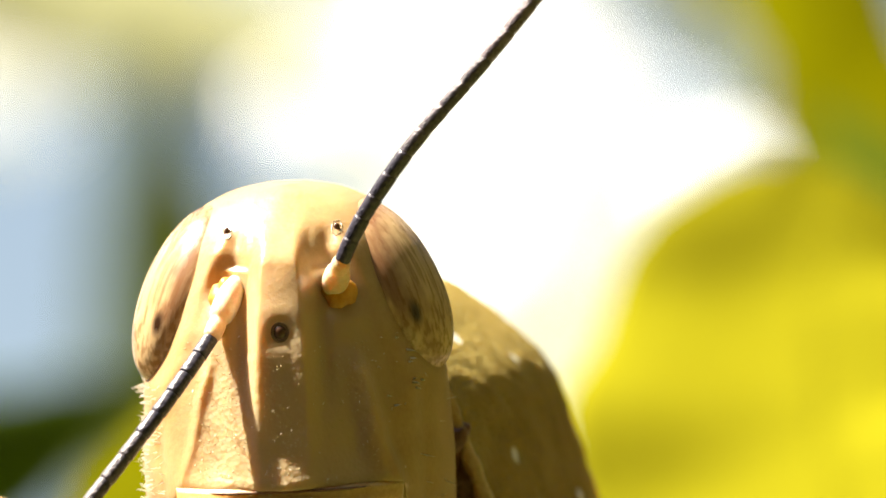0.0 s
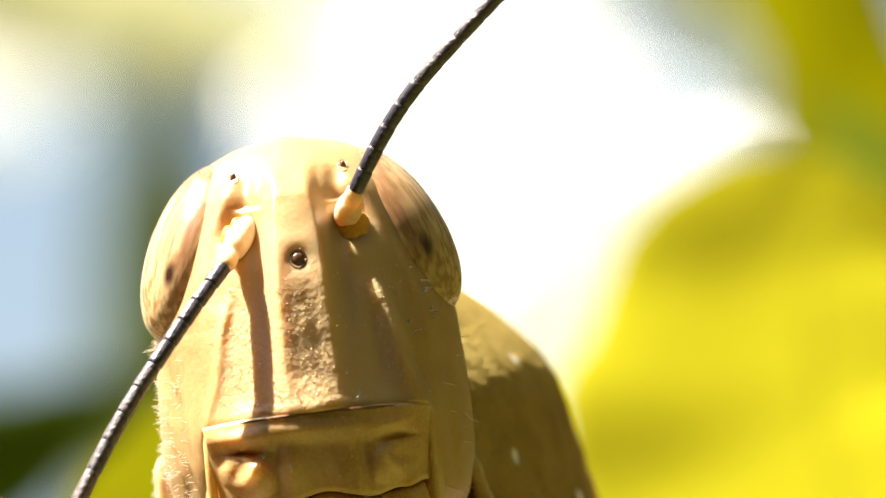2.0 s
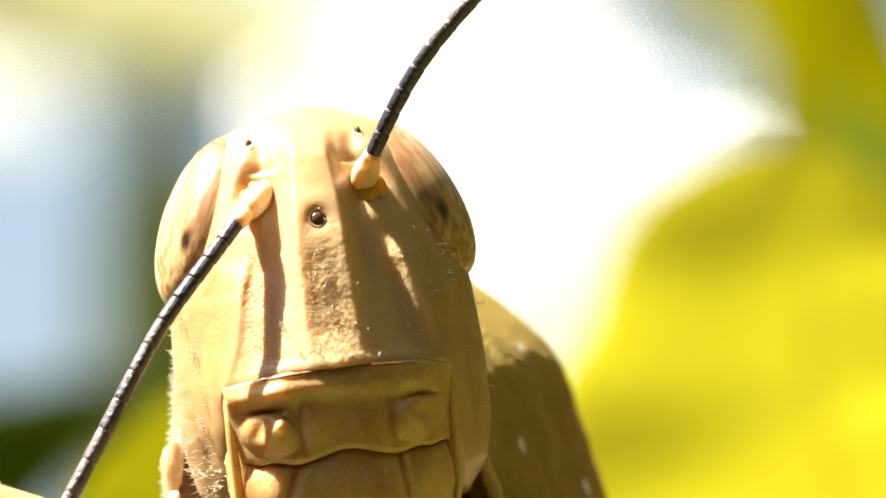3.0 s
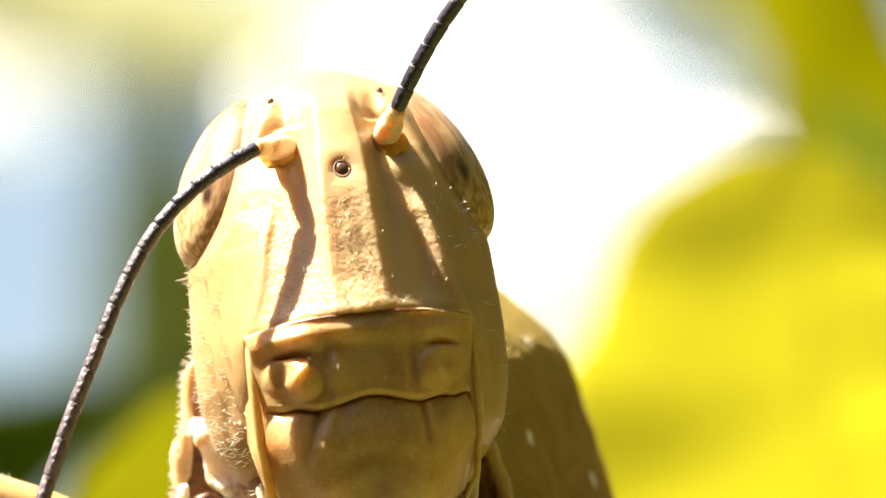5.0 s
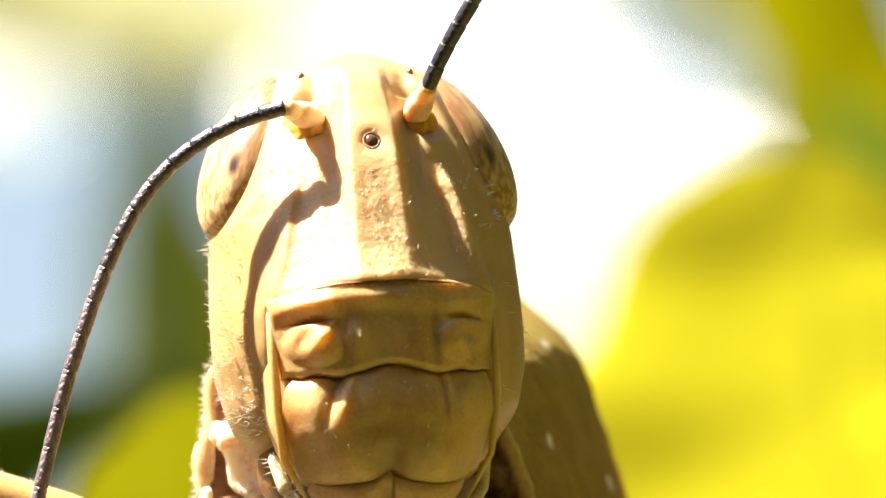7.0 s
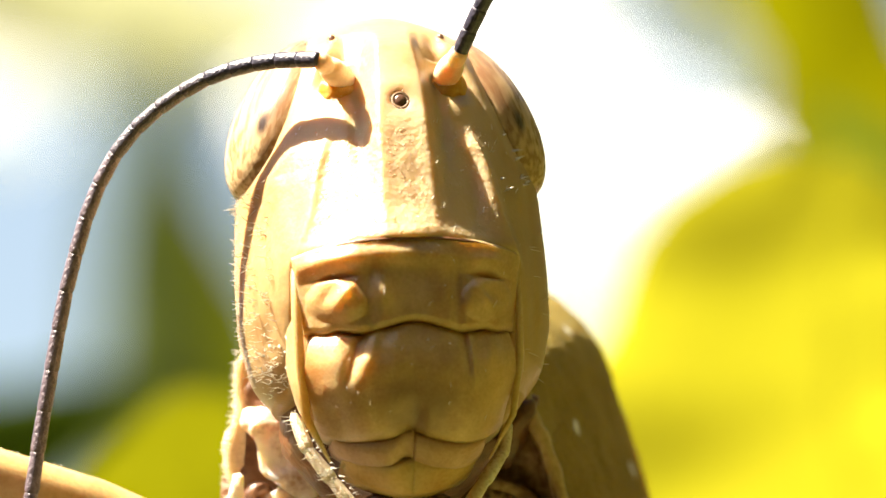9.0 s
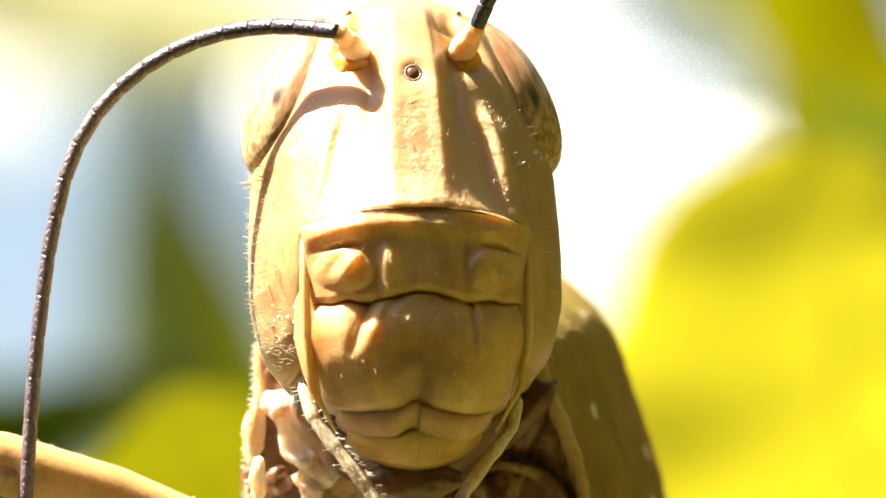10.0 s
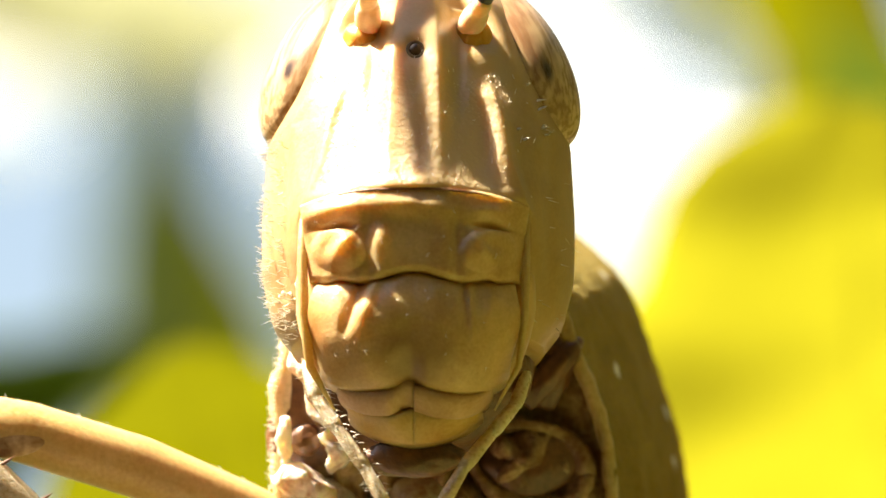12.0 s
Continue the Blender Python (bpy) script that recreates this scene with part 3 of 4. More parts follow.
def bristles(spots, length, parent, name="bristles", thick=1.0):
    verts, faces = [], []
    for p, d in spots:
        p, d = Vector(p), Vector(d).normalized()
        side = d.cross(Vector((0.3, 0.9, 0.2))).normalized()
        up = side.cross(d)
        b = len(verts)
        ln = length * random.uniform(0.5, 1.3)
        for k, r in ((0, 0.013), (0.5, 0.010)):
            for a in (0, 2.09, 4.19):
                verts.append(tuple(p + d * ln * k + (side * math.cos(a) + up * math.sin(a)) * r * thick))
        verts.append(tuple(p + d * ln))
        for i in range(3):
            j = (i + 1) % 3
            faces += [(b + i, b + j, b + 3 + j, b + 3 + i), (b + 3 + i, b + 3 + j, b + 6)]
    ob = shape(name, verts, faces, BRISTLE, parent, "short pale bristles")
    return tagged(ob, kind="stuff")


random.seed(5)
spots = []
for _ in range(180):
    side = random.choice((-1,) * 11 + (1,))
    z = random.uniform(-5.3, 0.0) if random.random() < 0.8 else random.uniform(-5.3, -3.5)
    k = random.uniform(0.82, 0.999)
    x = side * k * smooth_table(WIDE, z)
    spots.append(((x, face_y(x, z) + 0.02, z), (side * random.uniform(0.3, 1), random.uniform(-0.8, 0.1), random.uniform(-0.5, 0.3))))
for _ in range(70):
    x, z = random.uniform(-2.6, 3.3), random.uniform(-2.4, 2)
    spots.append(((x, face_y(x, z) + 0.02, z), (random.uniform(-0.4, 0.4), -1, random.uniform(-0.3, 0.4))))
for _ in range(170):                            # fuzz of the feeler beside the mouth
    k = random.random()
    x, y, z = [float(np.interp(k, (0, 0.24, 0.47, 0.76, 1), c)) for c in ((-2.75, -2.45, -1.95, -1.25, -0.75), (0.9, 0.7, 0.55, 0.4, 0.35), (-6.0, -6.9, -7.75, -8.8, -9.7))]
    a = random.uniform(0, math.tau)
    spots.append(((x + 0.2 * math.cos(a), y - 0.2 * abs(math.sin(a)), z + 0.1), (math.cos(a), -abs(math.sin(a)), random.uniform(-0.5, 0.1))))
for _ in range(60):                             # longer fuzz low on the cheek
    z = random.uniform(-5.3, -1.5)
    x = -random.uniform(0.9, 0.999) * smooth_table(WIDE, z)
    spots.append(((x, face_y(x, z) + 0.02, z), (-1, random.uniform(-0.9, 0.1), random.uniform(-0.5, 0.5))))
for _ in range(24):                             # short hairs of the clypeus and the upper lip
    fn = random.choice((clypeus_front, labrum_front))
    x, y, z = fn(random.uniform(0.06, 0.94), random.uniform(0.1, 0.9))
    spots.append(((x, y + 0.03, z), (random.uniform(-0.5, 0.5), -0.7, random.uniform(0.0, 0.7))))
bristles(spots, 0.26, head)
spots = []
for _ in range(80):                             # stiff pale hairs on the outline of the cheek
    z = random.uniform(-5.2, 0.3)
    x = -random.uniform(0.985, 1.0) * smooth_table(WIDE, z)
    spots.append(((x + 0.02, face_y(x, z) + random.uniform(0, 0.5), z), (-1, random.uniform(-0.5, 0.2), random.uniform(-0.5, 0.4))))
bristles(spots, 0.18, head, thick=1.4)

spots = []
for k in range(5):                              # a tuft below one eye
    spots.append(((-3.84, face_y(-3.84, -0.35) + 0.3, -0.35 + 0.05 * k), (-1, random.uniform(-0.3, 0.1), random.uniform(-0.3, 0.2))))
bristles(spots, 0.34, head, thick=1.6)
spots = []
for _ in range(11):
    x, z = random.uniform(2.5, 3.5), random.uniform(-0.7, 1.4)
    spots.append(((x, face_y(x, z) + 0.03, z), (random.uniform(0.8, 1.3), -0.8, random.uniform(-0.2, 0.25))))
bristles(spots, 0.27, head, thick=3.0)


def granules(count, parent):
    """Tiny shiny warts that roughen the panels and the furrow of the face."""
    verts, faces = [], []
    for _ in range(count):
        x, z = random.choice((random.uniform(-2.3, -0.9), random.uniform(-0.45, 0.45), random.uniform(0.95, 2.3))), random.uniform(-2.4, 1.0)
        if noise.noise(Vector((x * 1.3, z * 1.3, 7))) < random.uniform(-0.5, 0.3):
            continue
        g = random.uniform(0.012, 0.027)
        v, f = ellipsoid((x, face_y(x, z) - 0.1 * g, z), (g, g * 0.42, g), nu=8, nv=5)
        b = len(verts)
        verts += v
        faces += [tuple(b + i for i in q) for q in f]
    ob = shape("granule_grain", verts, faces, WART, parent, "fine shiny granules of the face")
    return tagged(ob, kind="stuff")


granules(700, head)


def beads(parent):
    """Pale glossy beads that stand for glints, low on one cheek and on the mouthparts."""
    verts, faces = [], []
    for k in range(58):
        if k < 40:
            z = random.uniform(-5.35, -4.2)
            x = -random.uniform(0.74, 0.97) * smooth_table(WIDE, z)
            y, g = face_y(x, z), random.uniform(0.022, 0.06)
        else:
            x, y, z = random.choice((clypeus_front, labrum_front))(random.uniform(0.05, 0.95), random.uniform(0.05, 0.6))
            g = random.uniform(0.014, 0.03)
        v, f = ellipsoid((x, y - 0.2 * g, z), (g, g * 0.7, g), nu=10, nv=7)
        b = len(verts)
        verts += v
        faces += [tuple(b + i for i in q) for q in f]
    ob = shape("bead_grain", verts, faces, BEAD, parent, "tiny pale beads that stand for glints")
    return tagged(ob, kind="stuff")


beads(head)

# ---- body: pronotum saddle, neck, breast and legs ----
SADDLE = [(0, 2.35), (0.8, 2.2), (1.64, 1.7), (3.0, 0.75), (3.8, 0.05), (4.2, -0.6), (4.55, -1.6), (4.95, -2.6), (5.35, -3.6), (5.7, -5.0), (5.85, -7.0)]


def saddle_section(n):
    lens = [0.0]
    for (a, b), (c, d) in zip(SADDLE, SADDLE[1:]):
        lens.append(lens[-1] + math.hypot(c - a, d - b))
    out = []
    for k in range(n):
        s = lens[-1] * k / (n - 1)
        out.append(tuple(sum(w * float(np.interp(s + o, lens, [p[c] for p in SADDLE])) for o, w in ((-0.5, 0.25), (0, 0.5), (0.5, 0.25))) for c in (0, 1)))
    return out


def pronotum():
    half = saddle_section(72)
    outline = [(-x, z) for x, z in reversed(half)] + half[1:]
    nu, nv = len(outline), 84
    verts = []
    for inner in (0, 1):
        for j in range(nv):
            s = j / (nv - 1)
            grow = step(-0.45, 0.75, s) * 0.30 + 0.72 - 0.03 * inner
            lip = 0.10 * gauss(s, 0.03)
            for x, z in outline:
                b = 0.06 * noise.noise(Vector((x * 1.6, z * 1.6, s * 16))) + 0.03 * noise.noise(Vector((x * 4, z * 4, s * 40)))
                g = grow + (0.2 * lip + 0.32 * b) * (1 - inner)
                wx = x * g * (0.98 - 0.10 * s)
                wx = max(wx, -3.95 - 1.0 * s)
                verts.append((wx - 1.85 * (1 - s) ** 1.5 + 0.75 * s, -3.6 + 9.0 * s, z * g - 0.5 * (1 - s)))
    n = nu * nv
    faces = grid_faces(nu, nv) + grid_faces(nu, nv, base=n)
    for i in range(nu - 1):
        faces.append((i, i + 1, n + i + 1, n + i))
        e = (nv - 1) * nu
        faces.append((e + i, e + i + 1, n + e + i + 1, n + e + i))
    for j in range(nv - 1):
        for c in (0, nu - 1):
            faces.append((j * nu + c, (j + 1) * nu + c, n + (j + 1) * nu + c, n + j * nu + c))
    return shape("pronotum", verts, faces, PRONOTUM, grasshopper, "speckled brown saddle-shaped shield behind the head")


shield = pronotum()


def breast():
    """Lumpy underside that closes the front of the shield, with hollows between folds."""
    half = saddle_section(40)
    outline = [(-x, z) for x, z in reversed(half)] + half[1:]
    nu, nv = len(outline), 36
    verts = []
    for j in range(nv):
        k = 1 - j / (nv - 1)
        for x, z in outline:
            px_, pz = max(x * 0.795, -3.95) * k - 1.85, (z * 0.81 + 8.5) * k - 9.0
            h = noise.noise(Vector((px_ * 0.9, pz * 0.8, 5))) + 0.4 * noise.noise(Vector((px_ * 2.2, pz * 2.2, 2)))
            verts.append((px_, -3.1 + (1.4 * h + 0.2) * min(1, 4 * (1 - k)) - 0.5 * (1 - k), pz))
    return shape("breast", verts, grid_faces(nu, nv), NECK, grasshopper, "brown mottled breast with folds and hollows")


breast()
# folds round the leg roots, and dark lumps that paint the shade of hollows
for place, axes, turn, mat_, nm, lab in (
        ((-5.05, -3.35, -3.6), (1.0, 0.45, 2.3), (0, 6, 0), SHADED_BROWN, "shade_lump", "dark brown lump painted as a shaded recess"),
        ((-5.02, -3.70, -1.42), (0.52, 0.30, 0.55), (0, 20, 0), SHADED_BROWN, "shade_lump", "dark brown lump painted as a shaded recess"),
        ((-5.15, -3.85, -4.1), (0.42, 0.30, 0.42), (0, 20, 0), SHADED_BROWN, "shade_lump", "dark brown lump painted as a shaded recess"),
        ((-3.82, -3.50, -3.1), (0.50, 0.35, 0.62), (0, -30, 0), SHADED_BROWN, "shade_lump", "dark brown lump painted as a shaded recess"),
        ((0.65, -3.2, -4.75), (1.30, 0.45, 0.95), (0, -12, 0), SHADED_BROWN, "shade_lump", "dark brown lump painted as a shaded recess"),
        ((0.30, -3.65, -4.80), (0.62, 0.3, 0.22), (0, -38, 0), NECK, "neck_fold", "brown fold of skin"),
        ((1.25, -3.3, -2.4), (0.50, 0.5, 1.0), (0, 14, 0), SHADED_BROWN, "shade_lump", "dark brown lump painted as a shaded recess"),
        ((1.22, -3.50, -2.40), (0.40, 0.40, 1.15), (0, 40, 0), SHADED_BROWN, "neck_fold", "brown fold of skin beside the shield")):
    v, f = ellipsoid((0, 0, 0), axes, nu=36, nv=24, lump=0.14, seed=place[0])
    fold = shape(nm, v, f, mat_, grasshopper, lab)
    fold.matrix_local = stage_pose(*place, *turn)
for run, radii in (
        ([(-5.62, -1.95), (-5.20, -2.15), (-4.79, -2.45), (-4.70, -3.15), (-4.26, -3.60), (-3.70, -4.15)], (0.20, 0.38, 0.44, 0.44, 0.40, 0.28)),
        ([(-4.7, -3.9), (-4.4, -4.2), (-4.35, -4.5), (-4.6, -4.8)], (0.14, 0.30, 0.32, 0.12)),
        ([(-5.8, -3.6), (-5.7, -4.1), (-5.75, -4.6), (-5.6, -5.0)], (0.14, 0.18, 0.17, 0.12)),
        ([(-6.0, -4.9), (-5.5, -5.15), (-5.0, -5.3), (-4.5, -5.8)], (0.25, 0.45, 0.48, 0.3))):
    n = 22
    s = np.linspace(0, 1, len(run))
    u = np.linspace(0, 1, n)
    pts = [Vector((float(np.interp(k, s, [q[0] for q in run])), -4.30, float(np.interp(k, s, [q[1] for q in run])))) for k in u]
    pts = [sum((pts[min(n - 1, max(0, k + o))] for o in (-2, -1, 0, 1, 2)), Vector()) / 5 for k in range(n)]
    v, f = tube(pts, [float(np.interp(k, s, radii)) for k in u], 24)
    v = [tuple(Vector(q) + 0.22 * noise.noise_vector(Vector(q) * 1.7) + 0.06 * noise.noise_vector(Vector(q) * 6)) for q in v]
    shape("neck_fold", v, f, COXA, grasshopper, "pale pinkish fold of skin")
collar, half = [], saddle_section(40)
for x, z in [(-x, z) for x, z in reversed(half)] + half[1:]:
    side_x = max(x * 0.795, -3.95)
    if x < 0:
        side_x += (-3.92 - side_x) * step(-1.4, 0.4, -z)
    else:
        side_x = x * 0.80
    collar.append((side_x - 1.85 + (0.25 - 0.22 * step(-1.5, -3.2, z) if x < 0 else 0.0), -3.45 if x < 0 else -3.50, z * 0.815 - 0.5))
v, f = tube(collar, [0.11 + (0.18 + 0.12 * noise.noise(Vector(p) * 0.9)) * step(-0.5, -3.5, p[0] + 1.85) * step(0.5, -1.5, p[2]) if p[0] < -1.85 else 0.19 for p in collar], 12)
v = [tuple(Vector(q) + 0.08 * noise.noise_vector(Vector(q) * 1.5) + 0.05 * noise.noise_vector(Vector(q) * 5)) for q in v]
shape("collar", v, f, COLLAR, grasshopper, "pale tan rim of the shield")
ring = [(0.65 + 1.5 * math.cos(a), -3.35 + 0.12 * math.sin(3 * a), -4.75 + (1.1 + 0.12 * math.sin(2 * a + 1)) * math.sin(a) - 0.3 * math.cos(a)) for a in [math.tau * k / 28 for k in range(29)]]
v, f = tube(ring, [0.22 + 0.08 * math.sin(k * 0.67 + 0.5) for k in range(29)], 14)
shape("socket_rim", v, f, NECK, grasshopper, "tan rim round the leg socket")
v, f = ellipsoid((-1.9, -2.2, -1.6), (3.2, 2.6, 3.0), nu=36, nv=22, lump=0.08, seed=8)
shape("neck", v, f, NECK, grasshopper, "brown neck membrane")
for side, cx in ((-1, -4.6), (1, -2.2)):
    v, f = ellipsoid((0, 0, 0), (1.2, 1.1, 1.5), nu=28, nv=18, lump=0.12, seed=side * 5)
    cx_ob = shape("coxa", v, f, COXA, grasshopper, "pale front leg joint")
    cx_ob.matrix_local = stage_pose(cx, -3.2, -6.5, 0, side * 15, 0)
# front leg to one side: thigh reaching out to a knee, shin coming back
thigh = [(-3.8, -3.0, -7.0), (-6.4, -3.5, -5.65), (-9.4, -3.8, -4.4), (-12.3, -4.1, -3.5), (-14.7, -4.3, -2.95)]
v, f = tube(thigh, [0.62, 0.72, 0.80, 0.80, 0.66], 20)
thigh_part = shape("thigh", v, f, LEG, grasshopper, "smooth tan front thigh")
shin = [(-14.8, -4.6, -3.1), (-13.8, -5.0, -4.1), (-12.5, -5.2, -5.4), (-11.4, -5.4, -7.0), (-10.6, -5.5, -8.8)]
knee = shape("knee_cover", *ellipsoid((-12.6, -4.78, -3.75), (0.85, 0.14, 0.34), (0, -10, 0), nu=24, nv=14), NECK, grasshopper, "brown oval mark at the knee")
v, f = tube(shin, [0.42, 0.52, 0.55, 0.5, 0.42], 16)
lower_leg = shape("shin", v, f, PALP, grasshopper, "pale front shin with dark spines")
for k in (0.30, 0.48, 0.66, 0.84):
    p = Vector([float(np.interp(k, (0, 0.25, 0.5, 0.75, 1), [q[c] for q in shin])) for c in range(3)])
    v, f = tube([p + Vector((0.40 + 0.16 * j, -0.25, 0.10 * j)) for j in range(4)], [0.07, 0.06, 0.04, 0.008], 8)
    shape("spine", v, f, SEAM, lower_leg, "dark spine")
random.seed(11)
spots = []
for _ in range(220):
    k, a = random.random(), random.uniform(0, math.pi)
    p = [float(np.interp(k, (0, 0.25, 0.5, 0.75, 1), [q[c] for q in thigh])) for c in range(3)]
    spots.append(((p[0], p[1] - 0.72 * math.cos(a) * 0.6, p[2] + 0.72 * math.sin(a)), (random.uniform(-0.7, 0), -0.5 * math.cos(a), math.sin(a))))
bristles(spots, 0.22, thigh_part)
spots = []
for q in collar:
    if q[0] < -1.85 and q[2] < 0.5:
        for _ in range(9):
            spots.append(((q[0] - 0.2, q[1] + random.uniform(-0.4, 0.1), q[2] + random.uniform(-0.2, 0.2)), (-1, random.uniform(-0.7, 0.1), random.uniform(-0.6, 0.5))))
bristles(spots, 0.22, grasshopper)

# ---- antennae ----
COUNT = 28
LENS = [0.62 + 0.43 * step(0, 16, k) for k in range(COUNT)]
JOINTS = [sum(LENS[:k]) for k in range(COUNT + 1)]
SOCKET = {-1: (-1.24, -0.72, 2.40), 1: (1.30, -0.72, 2.38)}
# run of each feeler from the end of its base, to the right and upwards in millimetres of the focal plane, by seconds
LEFT_RUNS = {
    0: [(0.0, 0.0), (-0.41, -0.61), (-1.05, -1.54), (-1.7, -2.39), (-2.41, -3.32), (-2.98, -4.03), (-4.48, -6.03)],
    1.5: [(0.0, 0.0), (-0.62, -0.77), (-1.34, -1.93), (-2.36, -3.41), (-2.93, -4.37), (-3.52, -5.59)],
    3: [(0.0, 0.0), (-0.83, -1.1), (-1.8, -2.38), (-2.55, -3.72), (-3.32, -5.26), (-4.17, -6.87)],
    5: [(0.0, 0.0), (-0.84, -0.42), (-2.06, -1.41), (-2.83, -2.44), (-3.54, -3.85), (-4.18, -5.52), (-4.75, -6.93), (-5.37, -8.8)],
    6: [(0.0, 0.0), (-0.92, -0.31), (-2.08, -0.95), (-3.11, -1.92), (-3.93, -3.26), (-4.58, -4.93), (-5.22, -6.86), (-5.8, -8.98)],
    7: [(0.0, 0.0), (-1.03, -0.24), (-2.19, -0.85), (-3.14, -1.62), (-4.04, -2.91), (-4.75, -4.58), (-5.52, -6.89), (-6.22, -9.78)],
    9: [(0.0, 0.0), (-1.15, 0.02), (-2.56, -0.3), (-3.85, -1.01), (-5.0, -2.04), (-5.77, -3.51), (-6.41, -5.82), (-6.98, -9.03), (-7.28, -11.02)],
    10: [(0.0, 0.0), (-1.38, 0.19), (-3.05, 0.0), (-4.59, -0.64), (-5.93, -1.74), (-6.78, -3.15), (-7.29, -5.33), (-7.67, -8.41), (-7.87, -11.69)],
    11: [(0.0, 0.0), (-1.62, 0.07), (-3.41, -0.23), (-5.08, -0.96), (-6.42, -2.19), (-7.08, -3.73), (-7.52, -6.55), (-7.81, -9.63), (-7.96, -12.14)],
    11.05: [(0, 0), (-1.2, 1.1), (-3.2, 1.7), (-6, 1.6), (-9, 1.2), (-14, 0.2)],
    11.1: [(0, 0), (-0.4, 1.4), (-1.5, 3.6), (-3.5, 6.5), (-8, 11)],
    12: [(0, 0), (-0.3, 1.4), (-1.2, 3.6), (-3.0, 6.5), (-7, 11)],
}
RIGHT_RUNS = {
    0: [(0.0, 0.0), (0.42, 1.0), (1.01, 1.88), (1.65, 2.81), (2.42, 3.72), (3.19, 4.56), (3.96, 5.49), (4.72, 6.45)],
    1.5: [(0.0, 0.0), (0.37, 0.8), (0.91, 1.8), (1.6, 2.72), (2.46, 3.64), (3.21, 4.45), (3.75, 5.02)],
    3: [(0.0, 0.0), (0.39, 0.88), (0.78, 1.66), (1.32, 2.5), (1.94, 3.27), (2.51, 3.88)],
    5: [(0.0, 0.0), (0.32, 0.74), (0.77, 1.58), (1.16, 2.24), (1.54, 2.74)],
    7: [(0.0, 0.0), (0.28, 0.75), (0.75, 1.54), (1.14, 2.2)],
    9: [(0.0, 0.0), (0.2, 0.51), (0.59, 1.28)],
    12: [(0.0, 0.0), (0.22, 0.61), (0.59, 1.4)],
}
RUNS = {-1: sorted(LEFT_RUNS.items()), 1: sorted(RIGHT_RUNS.items())}
# where the base of each feeler ends, in the focal plane, by seconds
ENDS = {
    -1: [(0, -5.85, -2.23), (0.5, -6.03, -2.17), (1, -5.69, -1.10), (1.5, -5.61, -0.64), (2, -5.52, -0.44), (2.5, -5.36, 0.19), (3, -5.22, 0.64), (5, -4.71, 2.55), (5.5, -4.48, 2.60), (6, -4.61, 2.75), (6.5, -4.32, 3.38), (7, -3.98, 3.57), (9, -3.12, 4.78), (9.5, -3.04, 5.09), (10, -2.65, 5.48), (10.5, -2.57, 5.48), (11, -2.25, 5.89), (11.1, -1.88, 6.40), (11.5, -1.88, 6.50), (12, -1.90, 6.48)],
    1: [(0, -2.55, -0.30), (0.5, -2.71, -0.23), (1, -2.37, 0.80), (1.5, -2.27, 1.27), (2, -2.21, 1.47), (2.5, -1.98, 2.01), (3, -1.77, 2.41), (5, -1.16, 3.54), (5.5, -0.87, 3.41), (6, -1.01, 3.44), (6.5, -0.70, 3.98), (7, -0.37, 4.09), (9, 0.44, 4.99), (9.5, 0.53, 5.26), (10, 0.86, 5.63), (10.5, 0.94, 5.68), (11, 1.23, 6.05), (11.5, 1.20, 6.32), (12, 1.04, 6.25)],
}
LEAN = {-1: [(0, -0.55), (2.5, -0.5), (4.8, -0.35), (6.5, 0.05), (9, 0.74), (11.0, 0.80), (11.1, 0.8), (12, 0.6)], 1: [(0, -0.30), (12, -0.45)]}


def curve_at(side, t):
    """The feeler's run at t, in the focal plane, as points from the end of its base."""
    runs = []
    for tt, pts in RUNS[side]:
        p = np.array(pts, float)
        s = np.concatenate([[0], np.cumsum(np.hypot(*np.diff(p, axis=0).T))])
        u = np.linspace(0, 32, 220)
        slope = (p[-1] - p[-2]) / max(1e-6, s[-1] - s[-2])
        q = np.stack([np.interp(u, s, p[:, c]) + np.maximum(0, u - s[-1]) * slope[c] for c in (0, 1)], 1)
        for _ in range(3):
            pad = np.concatenate([2 * q[:1] - q[1:4][::-1], q, 2 * q[-1:] - q[-4:-1][::-1]])
            q = np.stack([np.convolve(pad[:, c], np.ones(7) / 7, "valid") for c in (0, 1)], 1)
        runs.append((tt, q - q[0]))
    ts = [r[0] for r in runs]
    k = min(len(ts) - 2, max(0, int(np.searchsorted(ts, t, "right")) - 1))
    w = min(1, max(0, (t - ts[k]) / (ts[k + 1] - ts[k])))
    return runs[k][1] * (1 - w) + runs[k + 1][1] * w


